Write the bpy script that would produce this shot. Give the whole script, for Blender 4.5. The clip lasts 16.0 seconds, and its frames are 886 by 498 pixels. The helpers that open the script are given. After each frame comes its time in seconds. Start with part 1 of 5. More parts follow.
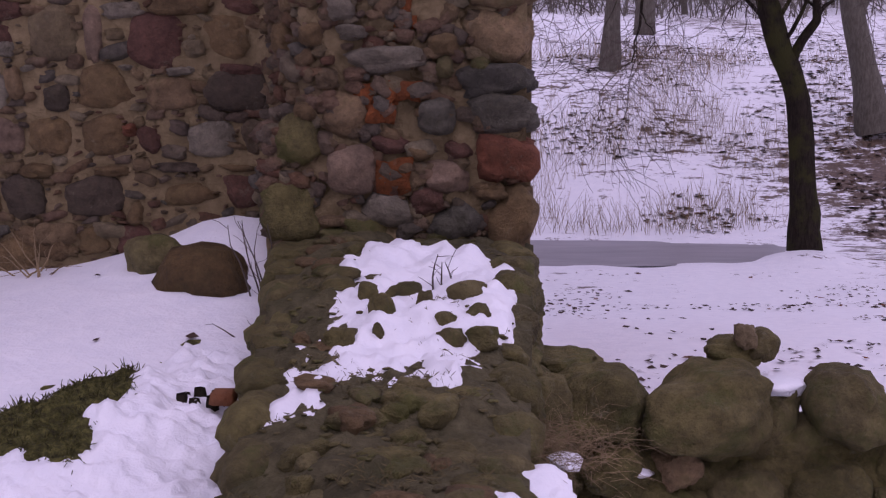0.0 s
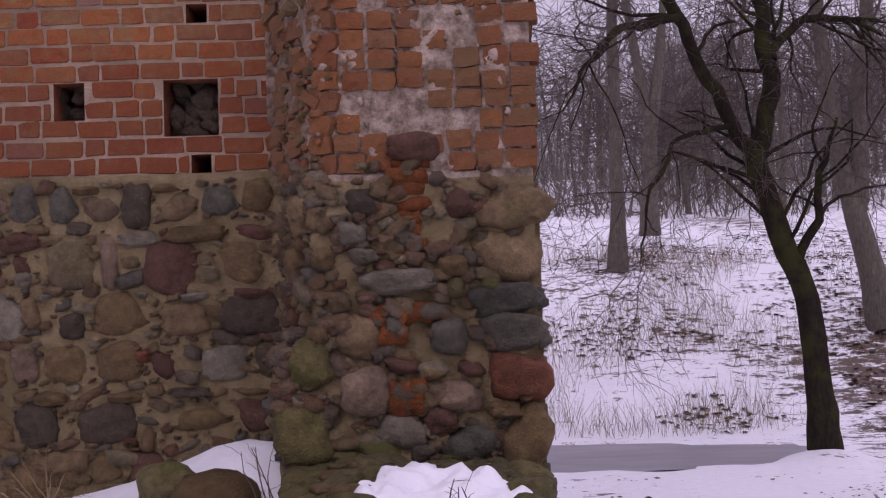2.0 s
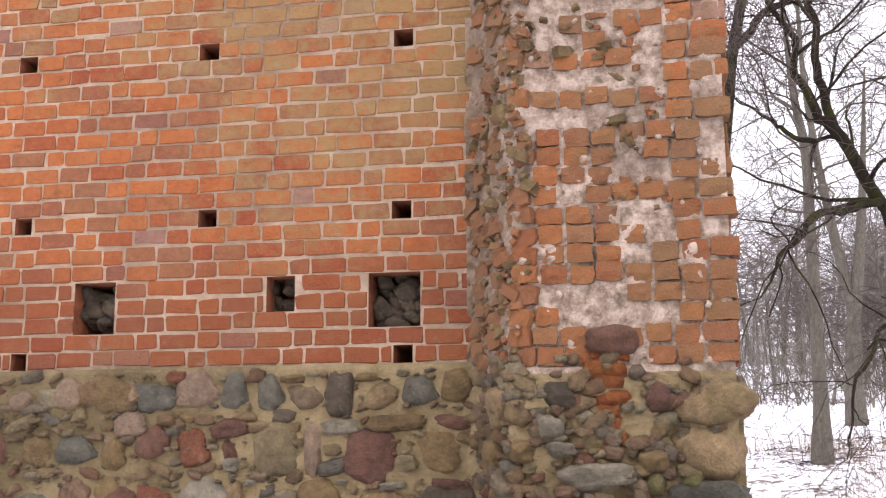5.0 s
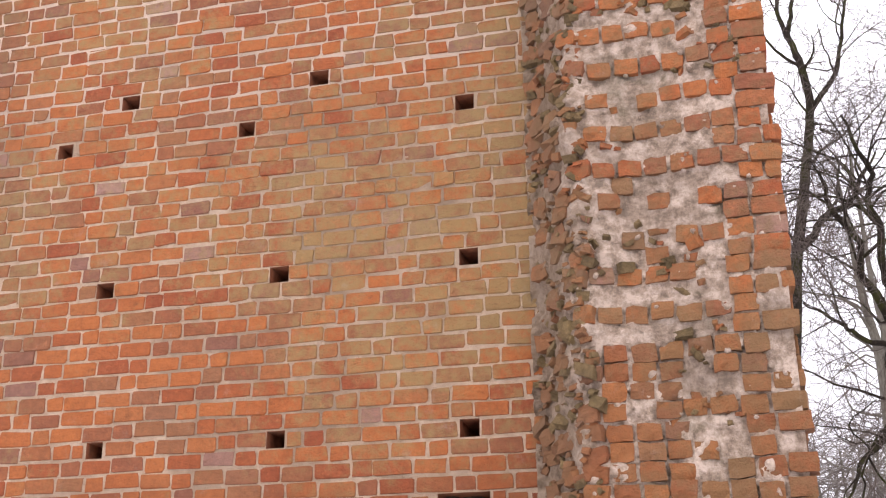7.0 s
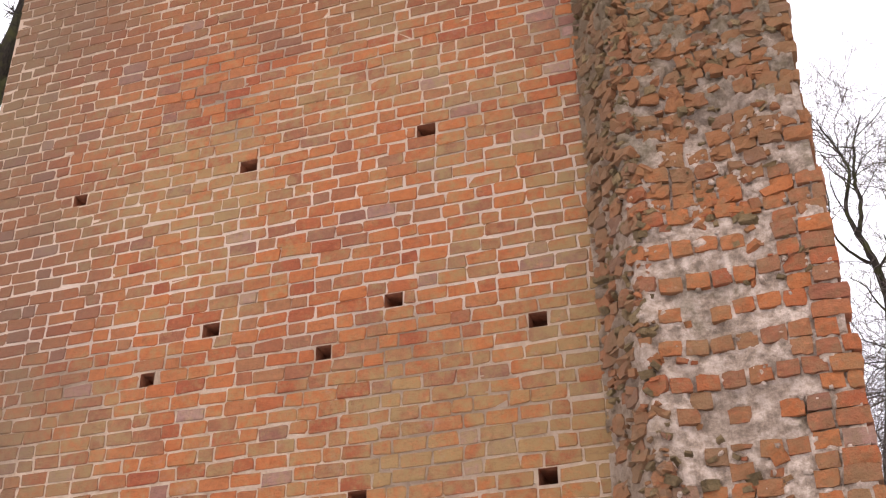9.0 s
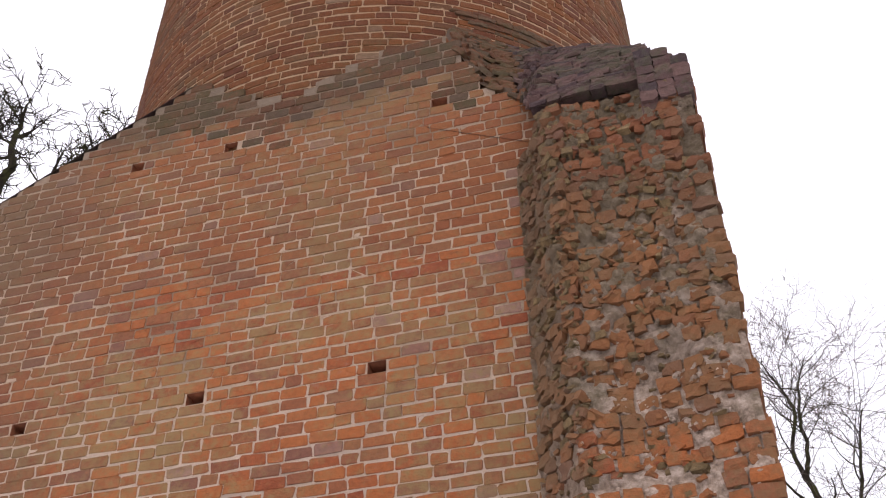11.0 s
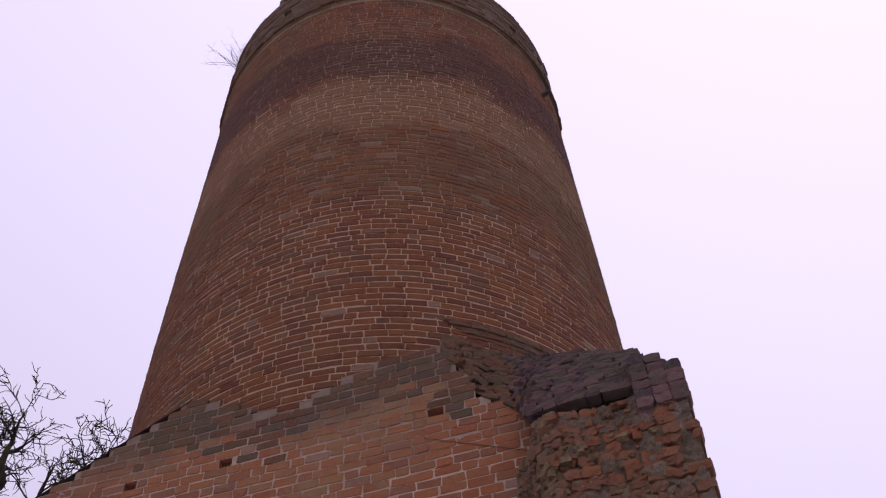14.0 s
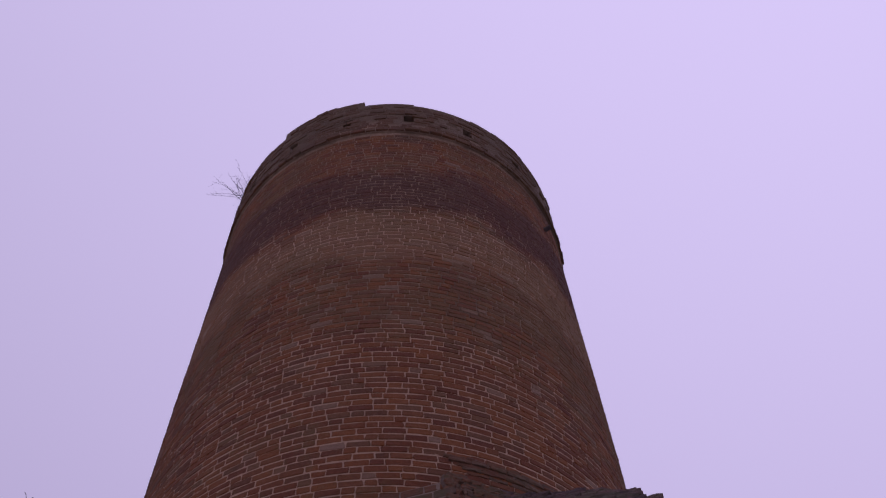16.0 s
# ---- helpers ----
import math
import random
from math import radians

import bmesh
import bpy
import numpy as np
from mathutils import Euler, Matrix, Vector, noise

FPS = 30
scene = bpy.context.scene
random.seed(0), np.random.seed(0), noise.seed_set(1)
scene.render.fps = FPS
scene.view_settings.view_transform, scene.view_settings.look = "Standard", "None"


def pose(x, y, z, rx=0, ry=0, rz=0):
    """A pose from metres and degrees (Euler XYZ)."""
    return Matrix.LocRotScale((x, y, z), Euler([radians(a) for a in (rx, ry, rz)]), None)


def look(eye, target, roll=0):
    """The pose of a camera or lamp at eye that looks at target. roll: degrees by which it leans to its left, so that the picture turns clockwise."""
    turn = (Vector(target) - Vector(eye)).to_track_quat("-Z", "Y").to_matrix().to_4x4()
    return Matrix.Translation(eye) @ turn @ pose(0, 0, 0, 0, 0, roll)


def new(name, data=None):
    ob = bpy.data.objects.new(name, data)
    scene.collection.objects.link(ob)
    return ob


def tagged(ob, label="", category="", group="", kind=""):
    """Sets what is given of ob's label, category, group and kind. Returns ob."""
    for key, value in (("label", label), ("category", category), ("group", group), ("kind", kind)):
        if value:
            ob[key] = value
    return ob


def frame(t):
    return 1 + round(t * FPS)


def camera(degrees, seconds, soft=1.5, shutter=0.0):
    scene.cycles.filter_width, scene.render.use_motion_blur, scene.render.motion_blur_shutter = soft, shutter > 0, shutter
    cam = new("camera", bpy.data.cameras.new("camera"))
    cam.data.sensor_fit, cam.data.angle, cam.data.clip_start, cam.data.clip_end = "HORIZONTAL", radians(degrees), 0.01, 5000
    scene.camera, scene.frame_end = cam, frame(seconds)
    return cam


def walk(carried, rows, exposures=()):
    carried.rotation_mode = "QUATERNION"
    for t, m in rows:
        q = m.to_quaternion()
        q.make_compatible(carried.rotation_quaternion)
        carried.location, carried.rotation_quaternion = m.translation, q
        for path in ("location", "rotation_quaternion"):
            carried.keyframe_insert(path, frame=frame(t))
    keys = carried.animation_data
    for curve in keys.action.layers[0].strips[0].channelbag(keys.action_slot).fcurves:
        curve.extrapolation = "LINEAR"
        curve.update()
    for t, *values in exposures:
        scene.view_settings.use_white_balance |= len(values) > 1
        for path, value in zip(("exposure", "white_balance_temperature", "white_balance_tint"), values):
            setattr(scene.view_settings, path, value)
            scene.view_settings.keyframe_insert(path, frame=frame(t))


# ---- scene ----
# The camera: held by hand, tilting up from the foot of the wall to the tower's rim.
cam = camera(40.95, 16.0, soft=1.2)


def gaze(t, x, y, z, pitch, yaw, roll):
    """A row of the walk: pitch up, yaw to the right and roll, in degrees."""
    p, a = radians(pitch), radians(yaw)
    eye = Vector((x, y, z))
    way = Vector((math.cos(p) * math.sin(a), math.cos(p) * math.cos(a), math.sin(p)))
    return t, look(eye, eye + way, roll)


walk(cam, [
    gaze(0, -0.014, 0.036, 1.533, -8.20, -1.48, -0.09),
    gaze(0.5, -0.011, 0.038, 1.552, -5.95, -1.15, -0.08),
    gaze(1, -0.014, 0.037, 1.571, -3.67, -1.31, -0.70),
    gaze(1.5, -0.019, 0.051, 1.590, -1.50, -1.21, -1.07),
    gaze(2, -0.018, 0.031, 1.620, 1.53, -1.90, -1.63),
    gaze(2.5, -0.027, 0.018, 1.638, 4.40, -4.26, -1.43),
    gaze(3, -0.039, -0.004, 1.649, 7.06, -6.40, -0.81),
    gaze(3.5, -0.045, -0.019, 1.657, 8.56, -8.51, -0.31),
    gaze(3.7, -0.046, -0.027, 1.658, 9.01, -9.27, -0.56),
    gaze(5.8, -0.057, -0.025, 1.695, 13.64, -11.88, -0.44),
    gaze(6, -0.055, -0.030, 1.705, 15.13, -12.31, -0.75),
    gaze(6.5, -0.051, -0.031, 1.719, 17.40, -13.21, -0.42),
    gaze(7, -0.055, -0.046, 1.724, 20.43, -14.16, -0.50),
    gaze(7.5, -0.058, -0.057, 1.728, 22.57, -14.99, -0.95),
    gaze(8, -0.059, -0.067, 1.739, 24.79, -15.97, -1.18),
    gaze(8.5, -0.051, -0.070, 1.758, 27.16, -17.05, -1.39),
    gaze(9, -0.044, -0.093, 1.771, 30.52, -18.02, -0.56),
    gaze(9.5, -0.046, -0.110, 1.784, 34.20, -17.80, 0.14),
    gaze(9.7, -0.045, -0.115, 1.791, 35.64, -17.30, 0.09),
    gaze(11.8, -0.070, -0.110, 1.869, 43.49, -14.43, -1.05),
    gaze(12, -0.071, -0.112, 1.875, 44.15, -14.54, -0.91),
    gaze(12.5, -0.062, -0.138, 1.892, 48.24, -13.95, -2.29),
    gaze(13, -0.063, -0.151, 1.892, 50.18, -14.06, -3.06),
    gaze(13.5, -0.067, -0.155, 1.894, 52.34, -14.45, -2.79),
    gaze(14, -0.057, -0.168, 1.903, 55.90, -13.50, -3.42),
    gaze(14.5, -0.052, -0.169, 1.905, 57.02, -13.86, -3.29),
    gaze(15, -0.045, -0.176, 1.910, 58.95, -14.51, -3.20),
    gaze(15.5, -0.045, -0.182, 1.914, 60.54, -14.38, -2.83),
    gaze(16, -0.052, -0.193, 1.926, 62.20, -12.94, -3.21),
], exposures=[(0.0, -0.6, 5900, 48), (1.5, -0.6, 5900, 46), (2.0, -0.4, 6100, 40), (2.5, 0.3, 6300, 28), (3.0, 0.7, 6400, 18), (3.5, 1.03, 6400, 15), (6.0, 1.12, 6450, 15),
              (7.5, 1.0, 6500, 14), (9.5, 0.85, 6500, 14), (12.5, -0.15, 6300, 20), (14.5, -0.7, 5900, 42), (16.0, -1.2, 5700, 52)])

# ---- overcast winter sky ----
world = bpy.data.worlds.new("winter_sky")
scene.world = world
world.use_nodes = True
wn, wl = world.node_tree.nodes, world.node_tree.links
sky = wn.new("ShaderNodeTexSky")
sky.sky_type, sky.sun_disc = "NISHITA", False
sky.sun_elevation, sky.sun_rotation = radians(28), radians(150)
sky.air_density, sky.dust_density = 1.0, 6.0
veil = wn.new("ShaderNodeMix")
veil.data_type = "RGBA"
veil.inputs[0].default_value = 0.88
# an overcast sky is three times as bright overhead as at the horizon
rise = wn.new("ShaderNodeTexGradient")
rise.texture_mapping.mapping_x, rise.texture_mapping.mapping_z = "Z", "X"
cloud = wn.new("ShaderNodeMapRange")
cloud.inputs[3].default_value, cloud.inputs[4].default_value = 6.4, 19.2
tone = wn.new("ShaderNodeCombineColor")
wl.new(rise.outputs[1], cloud.inputs[0])
for k, share in enumerate((1.0, 0.98, 1.05)):
    gain = wn.new("ShaderNodeMath")
    gain.operation = "MULTIPLY"
    gain.inputs[1].default_value = share
    wl.new(cloud.outputs[0], gain.inputs[0])
    wl.new(gain.outputs[0], tone.inputs[k])
lift = wn.new("ShaderNodeMapRange")
lift.clamp = False
lift.inputs[1].default_value, lift.inputs[2].default_value = -0.5, 0.5
lift.inputs[3].default_value, lift.inputs[4].default_value = 0.86, 1.14
shine = wn.new("ShaderNodeVectorMath")
shine.operation = "SCALE"
side_of = wn.new("ShaderNodeSeparateXYZ")
way_of = wn.new("ShaderNodeTexCoord")
wl.new(way_of.outputs["Generated"], side_of.inputs[0])
wl.new(side_of.outputs[0], lift.inputs[0])
wl.new(tone.outputs[0], shine.inputs[0])
wl.new(lift.outputs[0], shine.inputs["Scale"])
wl.new(shine.outputs[0], veil.inputs[7])
wl.new(sky.outputs[0], veil.inputs[6])
wl.new(veil.outputs[2], wn["Background"].inputs[0])
wn["Background"].inputs[1].default_value = 0.085

sun = new("sun", bpy.data.lights.new("sun", "SUN"))
sun.data.energy, sun.data.angle, sun.data.color = 0.5, radians(25), (1.0, 0.96, 0.9)
sun.matrix_world = look((0, 0, 30), (12, 26, 0))


# ---- materials ----
class Shader:
    """A node material under construction."""

    def __init__(self, name, rough=0.9):
        self.mat = bpy.data.materials.new(name)
        self.mat.use_nodes = True
        self.t = self.mat.node_tree
        self.out = self.t.nodes["Principled BSDF"]
        self.out.inputs["Roughness"].default_value = rough
        self.out.inputs["Specular IOR Level"].default_value = 0.25
        geo = self.t.nodes.new("ShaderNodeNewGeometry")
        self.place, self.island, self.normal = geo.outputs["Position"], geo.outputs["Random Per Island"], geo.outputs["Normal"]

    def link(self, a, b):
        self.t.links.new(a, b)

    def math(self, op, a, b=0.0, clamp=False):
        n = self.t.nodes.new("ShaderNodeMath")
        n.operation, n.use_clamp = op, clamp
        for k, v in enumerate((a, b)):
            if isinstance(v, (int, float)):
                n.inputs[k].default_value = v
            else:
                self.link(v, n.inputs[k])
        return n.outputs[0]

    def random(self):
        """A number for each piece, whether an object of its own or an island."""
        info = self.t.nodes.new("ShaderNodeObjectInfo")
        return self.math("FRACT", self.math("ADD", self.math("MULTIPLY", info.outputs["Random"], 7.31), self.island))

    def noise(self, scale, detail=4.0, rough=0.6, stretch=None, shift=0.0):
        n = self.t.nodes.new("ShaderNodeTexNoise")
        n.inputs["Scale"].default_value, n.inputs["Detail"].default_value, n.inputs["Roughness"].default_value = scale, detail, rough
        m = self.t.nodes.new("ShaderNodeMapping")
        m.inputs["Location"].default_value = (shift, shift * 0.7, shift * 1.3)
        if stretch:
            m.inputs["Scale"].default_value = stretch
        self.link(self.place, m.inputs[0])
        self.link(m.outputs[0], n.inputs["Vector"])
        return n.outputs["Fac"]

    def ramp(self, fac, stops):
        n = self.t.nodes.new("ShaderNodeValToRGB")
        e = n.color_ramp.elements
        while len(e) < len(stops):
            e.new(0.5)
        for el, (p, c) in zip(e, stops):
            el.position = p
            el.color = (*c, 1) if len(c) == 3 else c
        self.link(fac, n.inputs[0])
        return n.outputs[0]

    def step(self, fac, lo, hi):
        n = self.t.nodes.new("ShaderNodeMapRange")
        n.inputs[1].default_value, n.inputs[2].default_value = lo, hi
        n.interpolation_type = "SMOOTHSTEP"
        self.link(fac, n.inputs[0])
        return n.outputs[0]

    def mix(self, fac, a, b, blend="MIX"):
        n = self.t.nodes.new("ShaderNodeMix")
        n.data_type, n.blend_type = "RGBA", blend
        for k, v in ((0, fac), (6, a), (7, b)):
            if isinstance(v, (int, float)):
                n.inputs[k].default_value = v
            elif isinstance(v, tuple):
                n.inputs[k].default_value = (*v, 1)
            else:
                self.link(v, n.inputs[k])
        return n.outputs[2]

    def height(self):
        s = self.t.nodes.new("ShaderNodeSeparateXYZ")
        self.link(self.place, s.inputs[0])
        return s.outputs

    def done(self, colour, bump=None, strength=0.5, distance=0.02):
        self.link(colour, self.out.inputs["Base Color"])
        if bump is not None:
            b = self.t.nodes.new("ShaderNodeBump")
            b.inputs["Strength"].default_value, b.inputs["Distance"].default_value = strength, distance
            self.link(bump, b.inputs["Height"])
            self.link(b.outputs[0], self.out.inputs["Normal"])
        return self.mat


def brick_material(name, palette, stain, stain_scale, amount, lime=0.25, bands=None):
    s = Shader(name)
    r = s.random()
    c = s.ramp(r, palette)
    grain = s.noise(28, 6, 0.7)
    c = s.mix(0.55, c, s.ramp(grain, [(0.25, (0.45, 0.42, 0.42)), (0.75, (1.35, 1.3, 1.25))]), "MULTIPLY")
    mottle = s.math("ADD", s.math("MULTIPLY", s.math("SUBTRACT", s.noise(19, 6, 0.75, shift=12), 0.5), 0.75), s.math("MULTIPLY", s.math("SUBTRACT", s.noise(5, 3, 0.6, shift=22), 0.5), 0.3))
    own = s.math("MULTIPLY", s.math("SUBTRACT", s.math("FRACT", s.math("MULTIPLY", r, 13.7)), 0.5), 0.12)
    algae = s.step(s.math("ADD", s.math("ADD", s.noise(stain_scale, 5, 0.65), own), mottle), 0.40, 0.68)
    c = s.mix(s.math("MULTIPLY", algae, amount), c, stain)
    scorch = s.step(s.noise(13, 7, 0.8, shift=17, stretch=(0.6, 0.6, 1.3)), 0.55, 0.70)
    c = s.mix(s.math("MULTIPLY", scorch, 0.5), c, tuple(v * 0.42 for v in palette[0][1]))
    rub = s.step(s.noise(16, 6, 0.75, shift=31), 0.56, 0.72)
    c = s.mix(s.math("MULTIPLY", rub, 0.32), c, tuple(min(1.0, v * 1.5 + 0.03) for v in palette[2][1]))
    if bands:
        z = s.height()[2]
        wobble = s.math("ADD", z, s.math("MULTIPLY", s.noise(0.9, 4, 0.6, shift=4), 1.6))
        for lo, hi, tone, a in bands:
            inside = s.math("MULTIPLY", s.step(wobble, lo, lo + 0.5), s.math("SUBTRACT", 1.0, s.step(wobble, hi, hi + 0.5)))
            c = s.mix(s.math("MULTIPLY", inside, a), c, tone)
    if name == "old_red_brick":
        corner = s.math("SUBTRACT", 1.0, s.step(s.math("ADD", s.height()[0], s.math("MULTIPLY", s.noise(0.8, 4, 0.6, shift=2), 1.4)), -4.9, -3.6))
        c = s.mix(s.math("MULTIPLY", corner, 0.6), c, (0.11, 0.07, 0.042))
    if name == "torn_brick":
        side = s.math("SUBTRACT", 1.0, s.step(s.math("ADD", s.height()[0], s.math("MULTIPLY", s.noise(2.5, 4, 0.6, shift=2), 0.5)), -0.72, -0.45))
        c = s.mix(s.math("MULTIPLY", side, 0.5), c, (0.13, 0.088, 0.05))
    dust = s.step(s.noise(9, 6, 0.75, shift=9), 0.58, 0.75)
    c = s.mix(s.math("MULTIPLY", dust, lime), c, (0.30, 0.25, 0.21))
    return s.done(c, s.math("ADD", s.math("ADD", grain, s.noise(90, 3)), s.math("MULTIPLY", s.noise(11, 6, 0.7, shift=3), 1.5)), 0.7, 0.016)


BRICK = [(0.0, (0.220, 0.058, 0.024)), (0.2, (0.273, 0.082, 0.028)), (0.45, (0.313, 0.101, 0.031)), (0.65, (0.273, 0.099, 0.036)),
         (0.8, (0.197, 0.070, 0.036)), (0.9, (0.232, 0.103, 0.045)), (0.97, (0.174, 0.074, 0.050)), (1.0, (0.278, 0.165, 0.130))]
DARK = [(0.0, (0.090, 0.025, 0.008)), (0.3, (0.129, 0.040, 0.010)), (0.6, (0.154, 0.052, 0.012)), (0.85, (0.090, 0.033, 0.012)), (0.97, (0.120, 0.056, 0.022)),
        (1.0, (0.189, 0.119, 0.075))]
m_brick = brick_material("old_red_brick", BRICK, (0.225, 0.152, 0.064), 0.5, 0.8, 0.25, [(8.6, 10.4, (0.13, 0.062, 0.028), 0.4), (10.35, 12.5, (0.065, 0.046, 0.028), 0.78), (1.5, 3.5, (0.15, 0.042, 0.018), 0.62)])
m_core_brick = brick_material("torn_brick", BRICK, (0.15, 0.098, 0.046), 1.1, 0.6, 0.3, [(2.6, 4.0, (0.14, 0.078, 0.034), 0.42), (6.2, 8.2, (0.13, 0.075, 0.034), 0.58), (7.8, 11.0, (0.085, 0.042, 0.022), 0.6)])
m_tower_brick = brick_material("tower_brick", DARK, (0.092, 0.054, 0.017), 0.4, 0.7, 0.12,
                               [(17.6, 19.0, (0.05, 0.016, 0.010), 0.75), (15.9, 17.3, (0.19, 0.11, 0.05), 0.4), (20.3, 23, (0.055, 0.034, 0.016), 0.65)])
m_ledge = brick_material("mossy_ledge_brick", [(0.0, (0.09, 0.038, 0.018)), (0.4, (0.13, 0.055, 0.024)), (0.7, (0.07, 0.045, 0.028)), (1.0, (0.11, 0.066, 0.038))], (0.058, 0.046, 0.018), 1.1, 0.85)
m_cope = brick_material("weathered_coping", [(0.0, (0.045, 0.03, 0.032)), (0.5, (0.08, 0.045, 0.042)), (1.0, (0.12, 0.07, 0.06))], (0.06, 0.058, 0.03), 1.5, 0.7)


def mortar_material(name, a, b, moss=0.0):
    s = Shader(name, 0.95)
    n = s.noise(14, 7, 0.7)
    c = s.ramp(n, [(0.25, a), (0.75, b)] if name != "rubble_core" else [(0.36, tuple(v * 0.6 for v in a)), (0.45, a), (0.6, b)])
    c = s.mix(s.step(s.noise(0.8, 5, 0.6, shift=3), 0.45, 0.7), c, tuple(v * 0.62 for v in a))
    if moss:
        rain = s.math("SUBTRACT", s.math("MULTIPLY", s.step(s.height()[2], 5.0, 8.0), 0.2), 0.06) if name == "rubble_core" else 0.0
        c = s.mix(s.math("MULTIPLY", s.step(s.math("ADD", s.noise(1.7, 6, 0.7, shift=6), rain), 0.48, 0.62), moss), c, (0.075, 0.07, 0.028))
    if name == "lime_mortar":
        fresh = s.math("ADD", s.height()[2], s.math("MULTIPLY", s.noise(0.7, 4, 0.6, shift=14), 1.0))
        fresh = s.math("MULTIPLY", s.step(fresh, 5.75, 6.0), s.math("SUBTRACT", 1.0, s.step(fresh, 6.7, 7.4)))
        c = s.mix(s.math("MULTIPLY", fresh, 0.55), c, (0.60, 0.47, 0.38))
        worn = s.step(s.math("ADD", s.height()[2], s.math("MULTIPLY", s.noise(0.9, 4, 0.6, shift=4), 1.6)), 9.9, 10.7)
        c = s.mix(s.math("MULTIPLY", worn, 0.7), c, (0.10, 0.075, 0.05))
    if name == "rubble_core":
        z = s.math("ADD", s.height()[2], s.math("MULTIPLY", s.noise(1.3, 4, 0.6, shift=4), 1.2))
        c = s.mix(s.math("MULTIPLY", s.step(z, 6.0, 7.6), 0.55), c, (0.15, 0.105, 0.058))
        c = s.mix(s.math("MULTIPLY", s.step(z, 7.7, 8.6), 0.4), c, (0.07, 0.05, 0.03))
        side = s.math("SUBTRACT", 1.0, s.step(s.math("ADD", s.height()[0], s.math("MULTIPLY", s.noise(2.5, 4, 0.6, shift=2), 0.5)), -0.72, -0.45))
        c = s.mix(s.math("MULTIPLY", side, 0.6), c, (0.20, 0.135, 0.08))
    if name == "tower_mortar":
        z = s.math("ADD", s.height()[2], s.math("MULTIPLY", s.noise(0.9, 4, 0.6, shift=4), 1.6))
        for lo, hi in ((10.6, 14.2), (16.1, 17.6)):
            fresh = s.math("MULTIPLY", s.step(z, lo, lo + 0.6), s.math("SUBTRACT", 1.0, s.step(z, hi, hi + 0.6)))
            c = s.mix(s.math("MULTIPLY", fresh, 0.62), c, (0.47, 0.32, 0.20))
        c = s.mix(s.math("MULTIPLY", s.step(z, 20.6, 21.0), 0.7), c, (0.07, 0.045, 0.025))
    return s.done(c, s.math("ADD", n, s.noise(60, 5, 0.7)), 0.9, 0.035)


m_mortar = mortar_material("lime_mortar", (0.35, 0.24, 0.16), (0.56, 0.425, 0.315))
m_sandy = mortar_material("sandy_mortar", (0.205, 0.152, 0.074), (0.39, 0.296, 0.162))
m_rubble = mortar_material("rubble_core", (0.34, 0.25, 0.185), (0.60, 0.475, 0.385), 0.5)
m_tower_mortar = mortar_material("tower_mortar", (0.15, 0.095, 0.05), (0.30, 0.205, 0.125))
m_dirt = mortar_material("wall_top_earth", (0.048, 0.042, 0.018), (0.19, 0.165, 0.085), 0.8)


def stone_material(name, palette, moss, damp=1.0, warm=(1.13, 1.07, 0.77)):
    s = Shader(name, 0.8)
    c = s.mix(1.0, s.ramp(s.random(), palette), tuple(1.22 * v for v in warm), "MULTIPLY")
    n = s.noise(22, 7, 0.75)
    c = s.mix(0.65, c, s.ramp(n, [(0.3, (0.38, 0.38, 0.38)), (0.7, (1.5 * damp, 1.48 * damp, 1.44 * damp))]), "MULTIPLY")
    c = s.mix(s.math("MULTIPLY", s.step(s.noise(5, 6, 0.7, shift=2), 0.5, 0.64), moss), c, (0.092, 0.098, 0.026))
    c = s.mix(0.8, c, s.ramp(s.noise(3.2, 5, 0.7, shift=7), [(0.3, (0.5, 0.48, 0.46)), (0.7, (1.45, 1.42, 1.35))]), "MULTIPLY")
    pits = s.step(s.noise(26, 8, 0.8, shift=13), 0.56, 0.66)
    c = s.mix(s.math("MULTIPLY", pits, 0.35), c, tuple(v * 0.35 for v in palette[0][1]))
    lichen = s.step(s.noise(10, 7, 0.75, shift=19), 0.59, 0.68)
    c = s.mix(s.math("MULTIPLY", lichen, 0.3), c, (0.25, 0.24, 0.16))
    return s.done(c, s.math("ADD", n, s.math("ADD", s.noise(70, 4, 0.7), s.noise(7, 4, 0.6))), 1.0, 0.026)


STONE = [(0.0, (0.09, 0.07, 0.06)), (0.15, (0.14, 0.105, 0.078)), (0.3, (0.12, 0.08, 0.072)), (0.42, (0.08, 0.078, 0.088)), (0.55, (0.15, 0.11, 0.098)),
         (0.68, (0.10, 0.052, 0.045)), (0.8, (0.13, 0.10, 0.07)), (0.9, (0.17, 0.15, 0.135)), (1.0, (0.075, 0.06, 0.064))]
m_stone = stone_material("field_stone", STONE, 0.15)
m_mossy = stone_material("mossy_stone", [(0.0, (0.105, 0.09, 0.055)), (0.4, (0.15, 0.128, 0.078)), (0.7, (0.12, 0.10, 0.07)), (1.0, (0.165, 0.14, 0.10))], 0.75, 1.1, (0.86, 0.87, 0.54))
m_pale = stone_material("pale_granite", [(0.0, (0.15, 0.138, 0.145)), (1.0, (0.20, 0.19, 0.20))], 0.1)
m_red = stone_material("red_granite", [(0.0, (0.11, 0.045, 0.034)), (1.0, (0.14, 0.056, 0.042))], 0.05)
m_slate = stone_material("blue_grey_stone", [(0.0, (0.065, 0.065, 0.075)), (1.0, (0.10, 0.098, 0.105))], 0.1)
m_plum = stone_material("plum_stone", [(0.0, (0.085, 0.045, 0.045)), (1.0, (0.11, 0.06, 0.058))], 0.05)
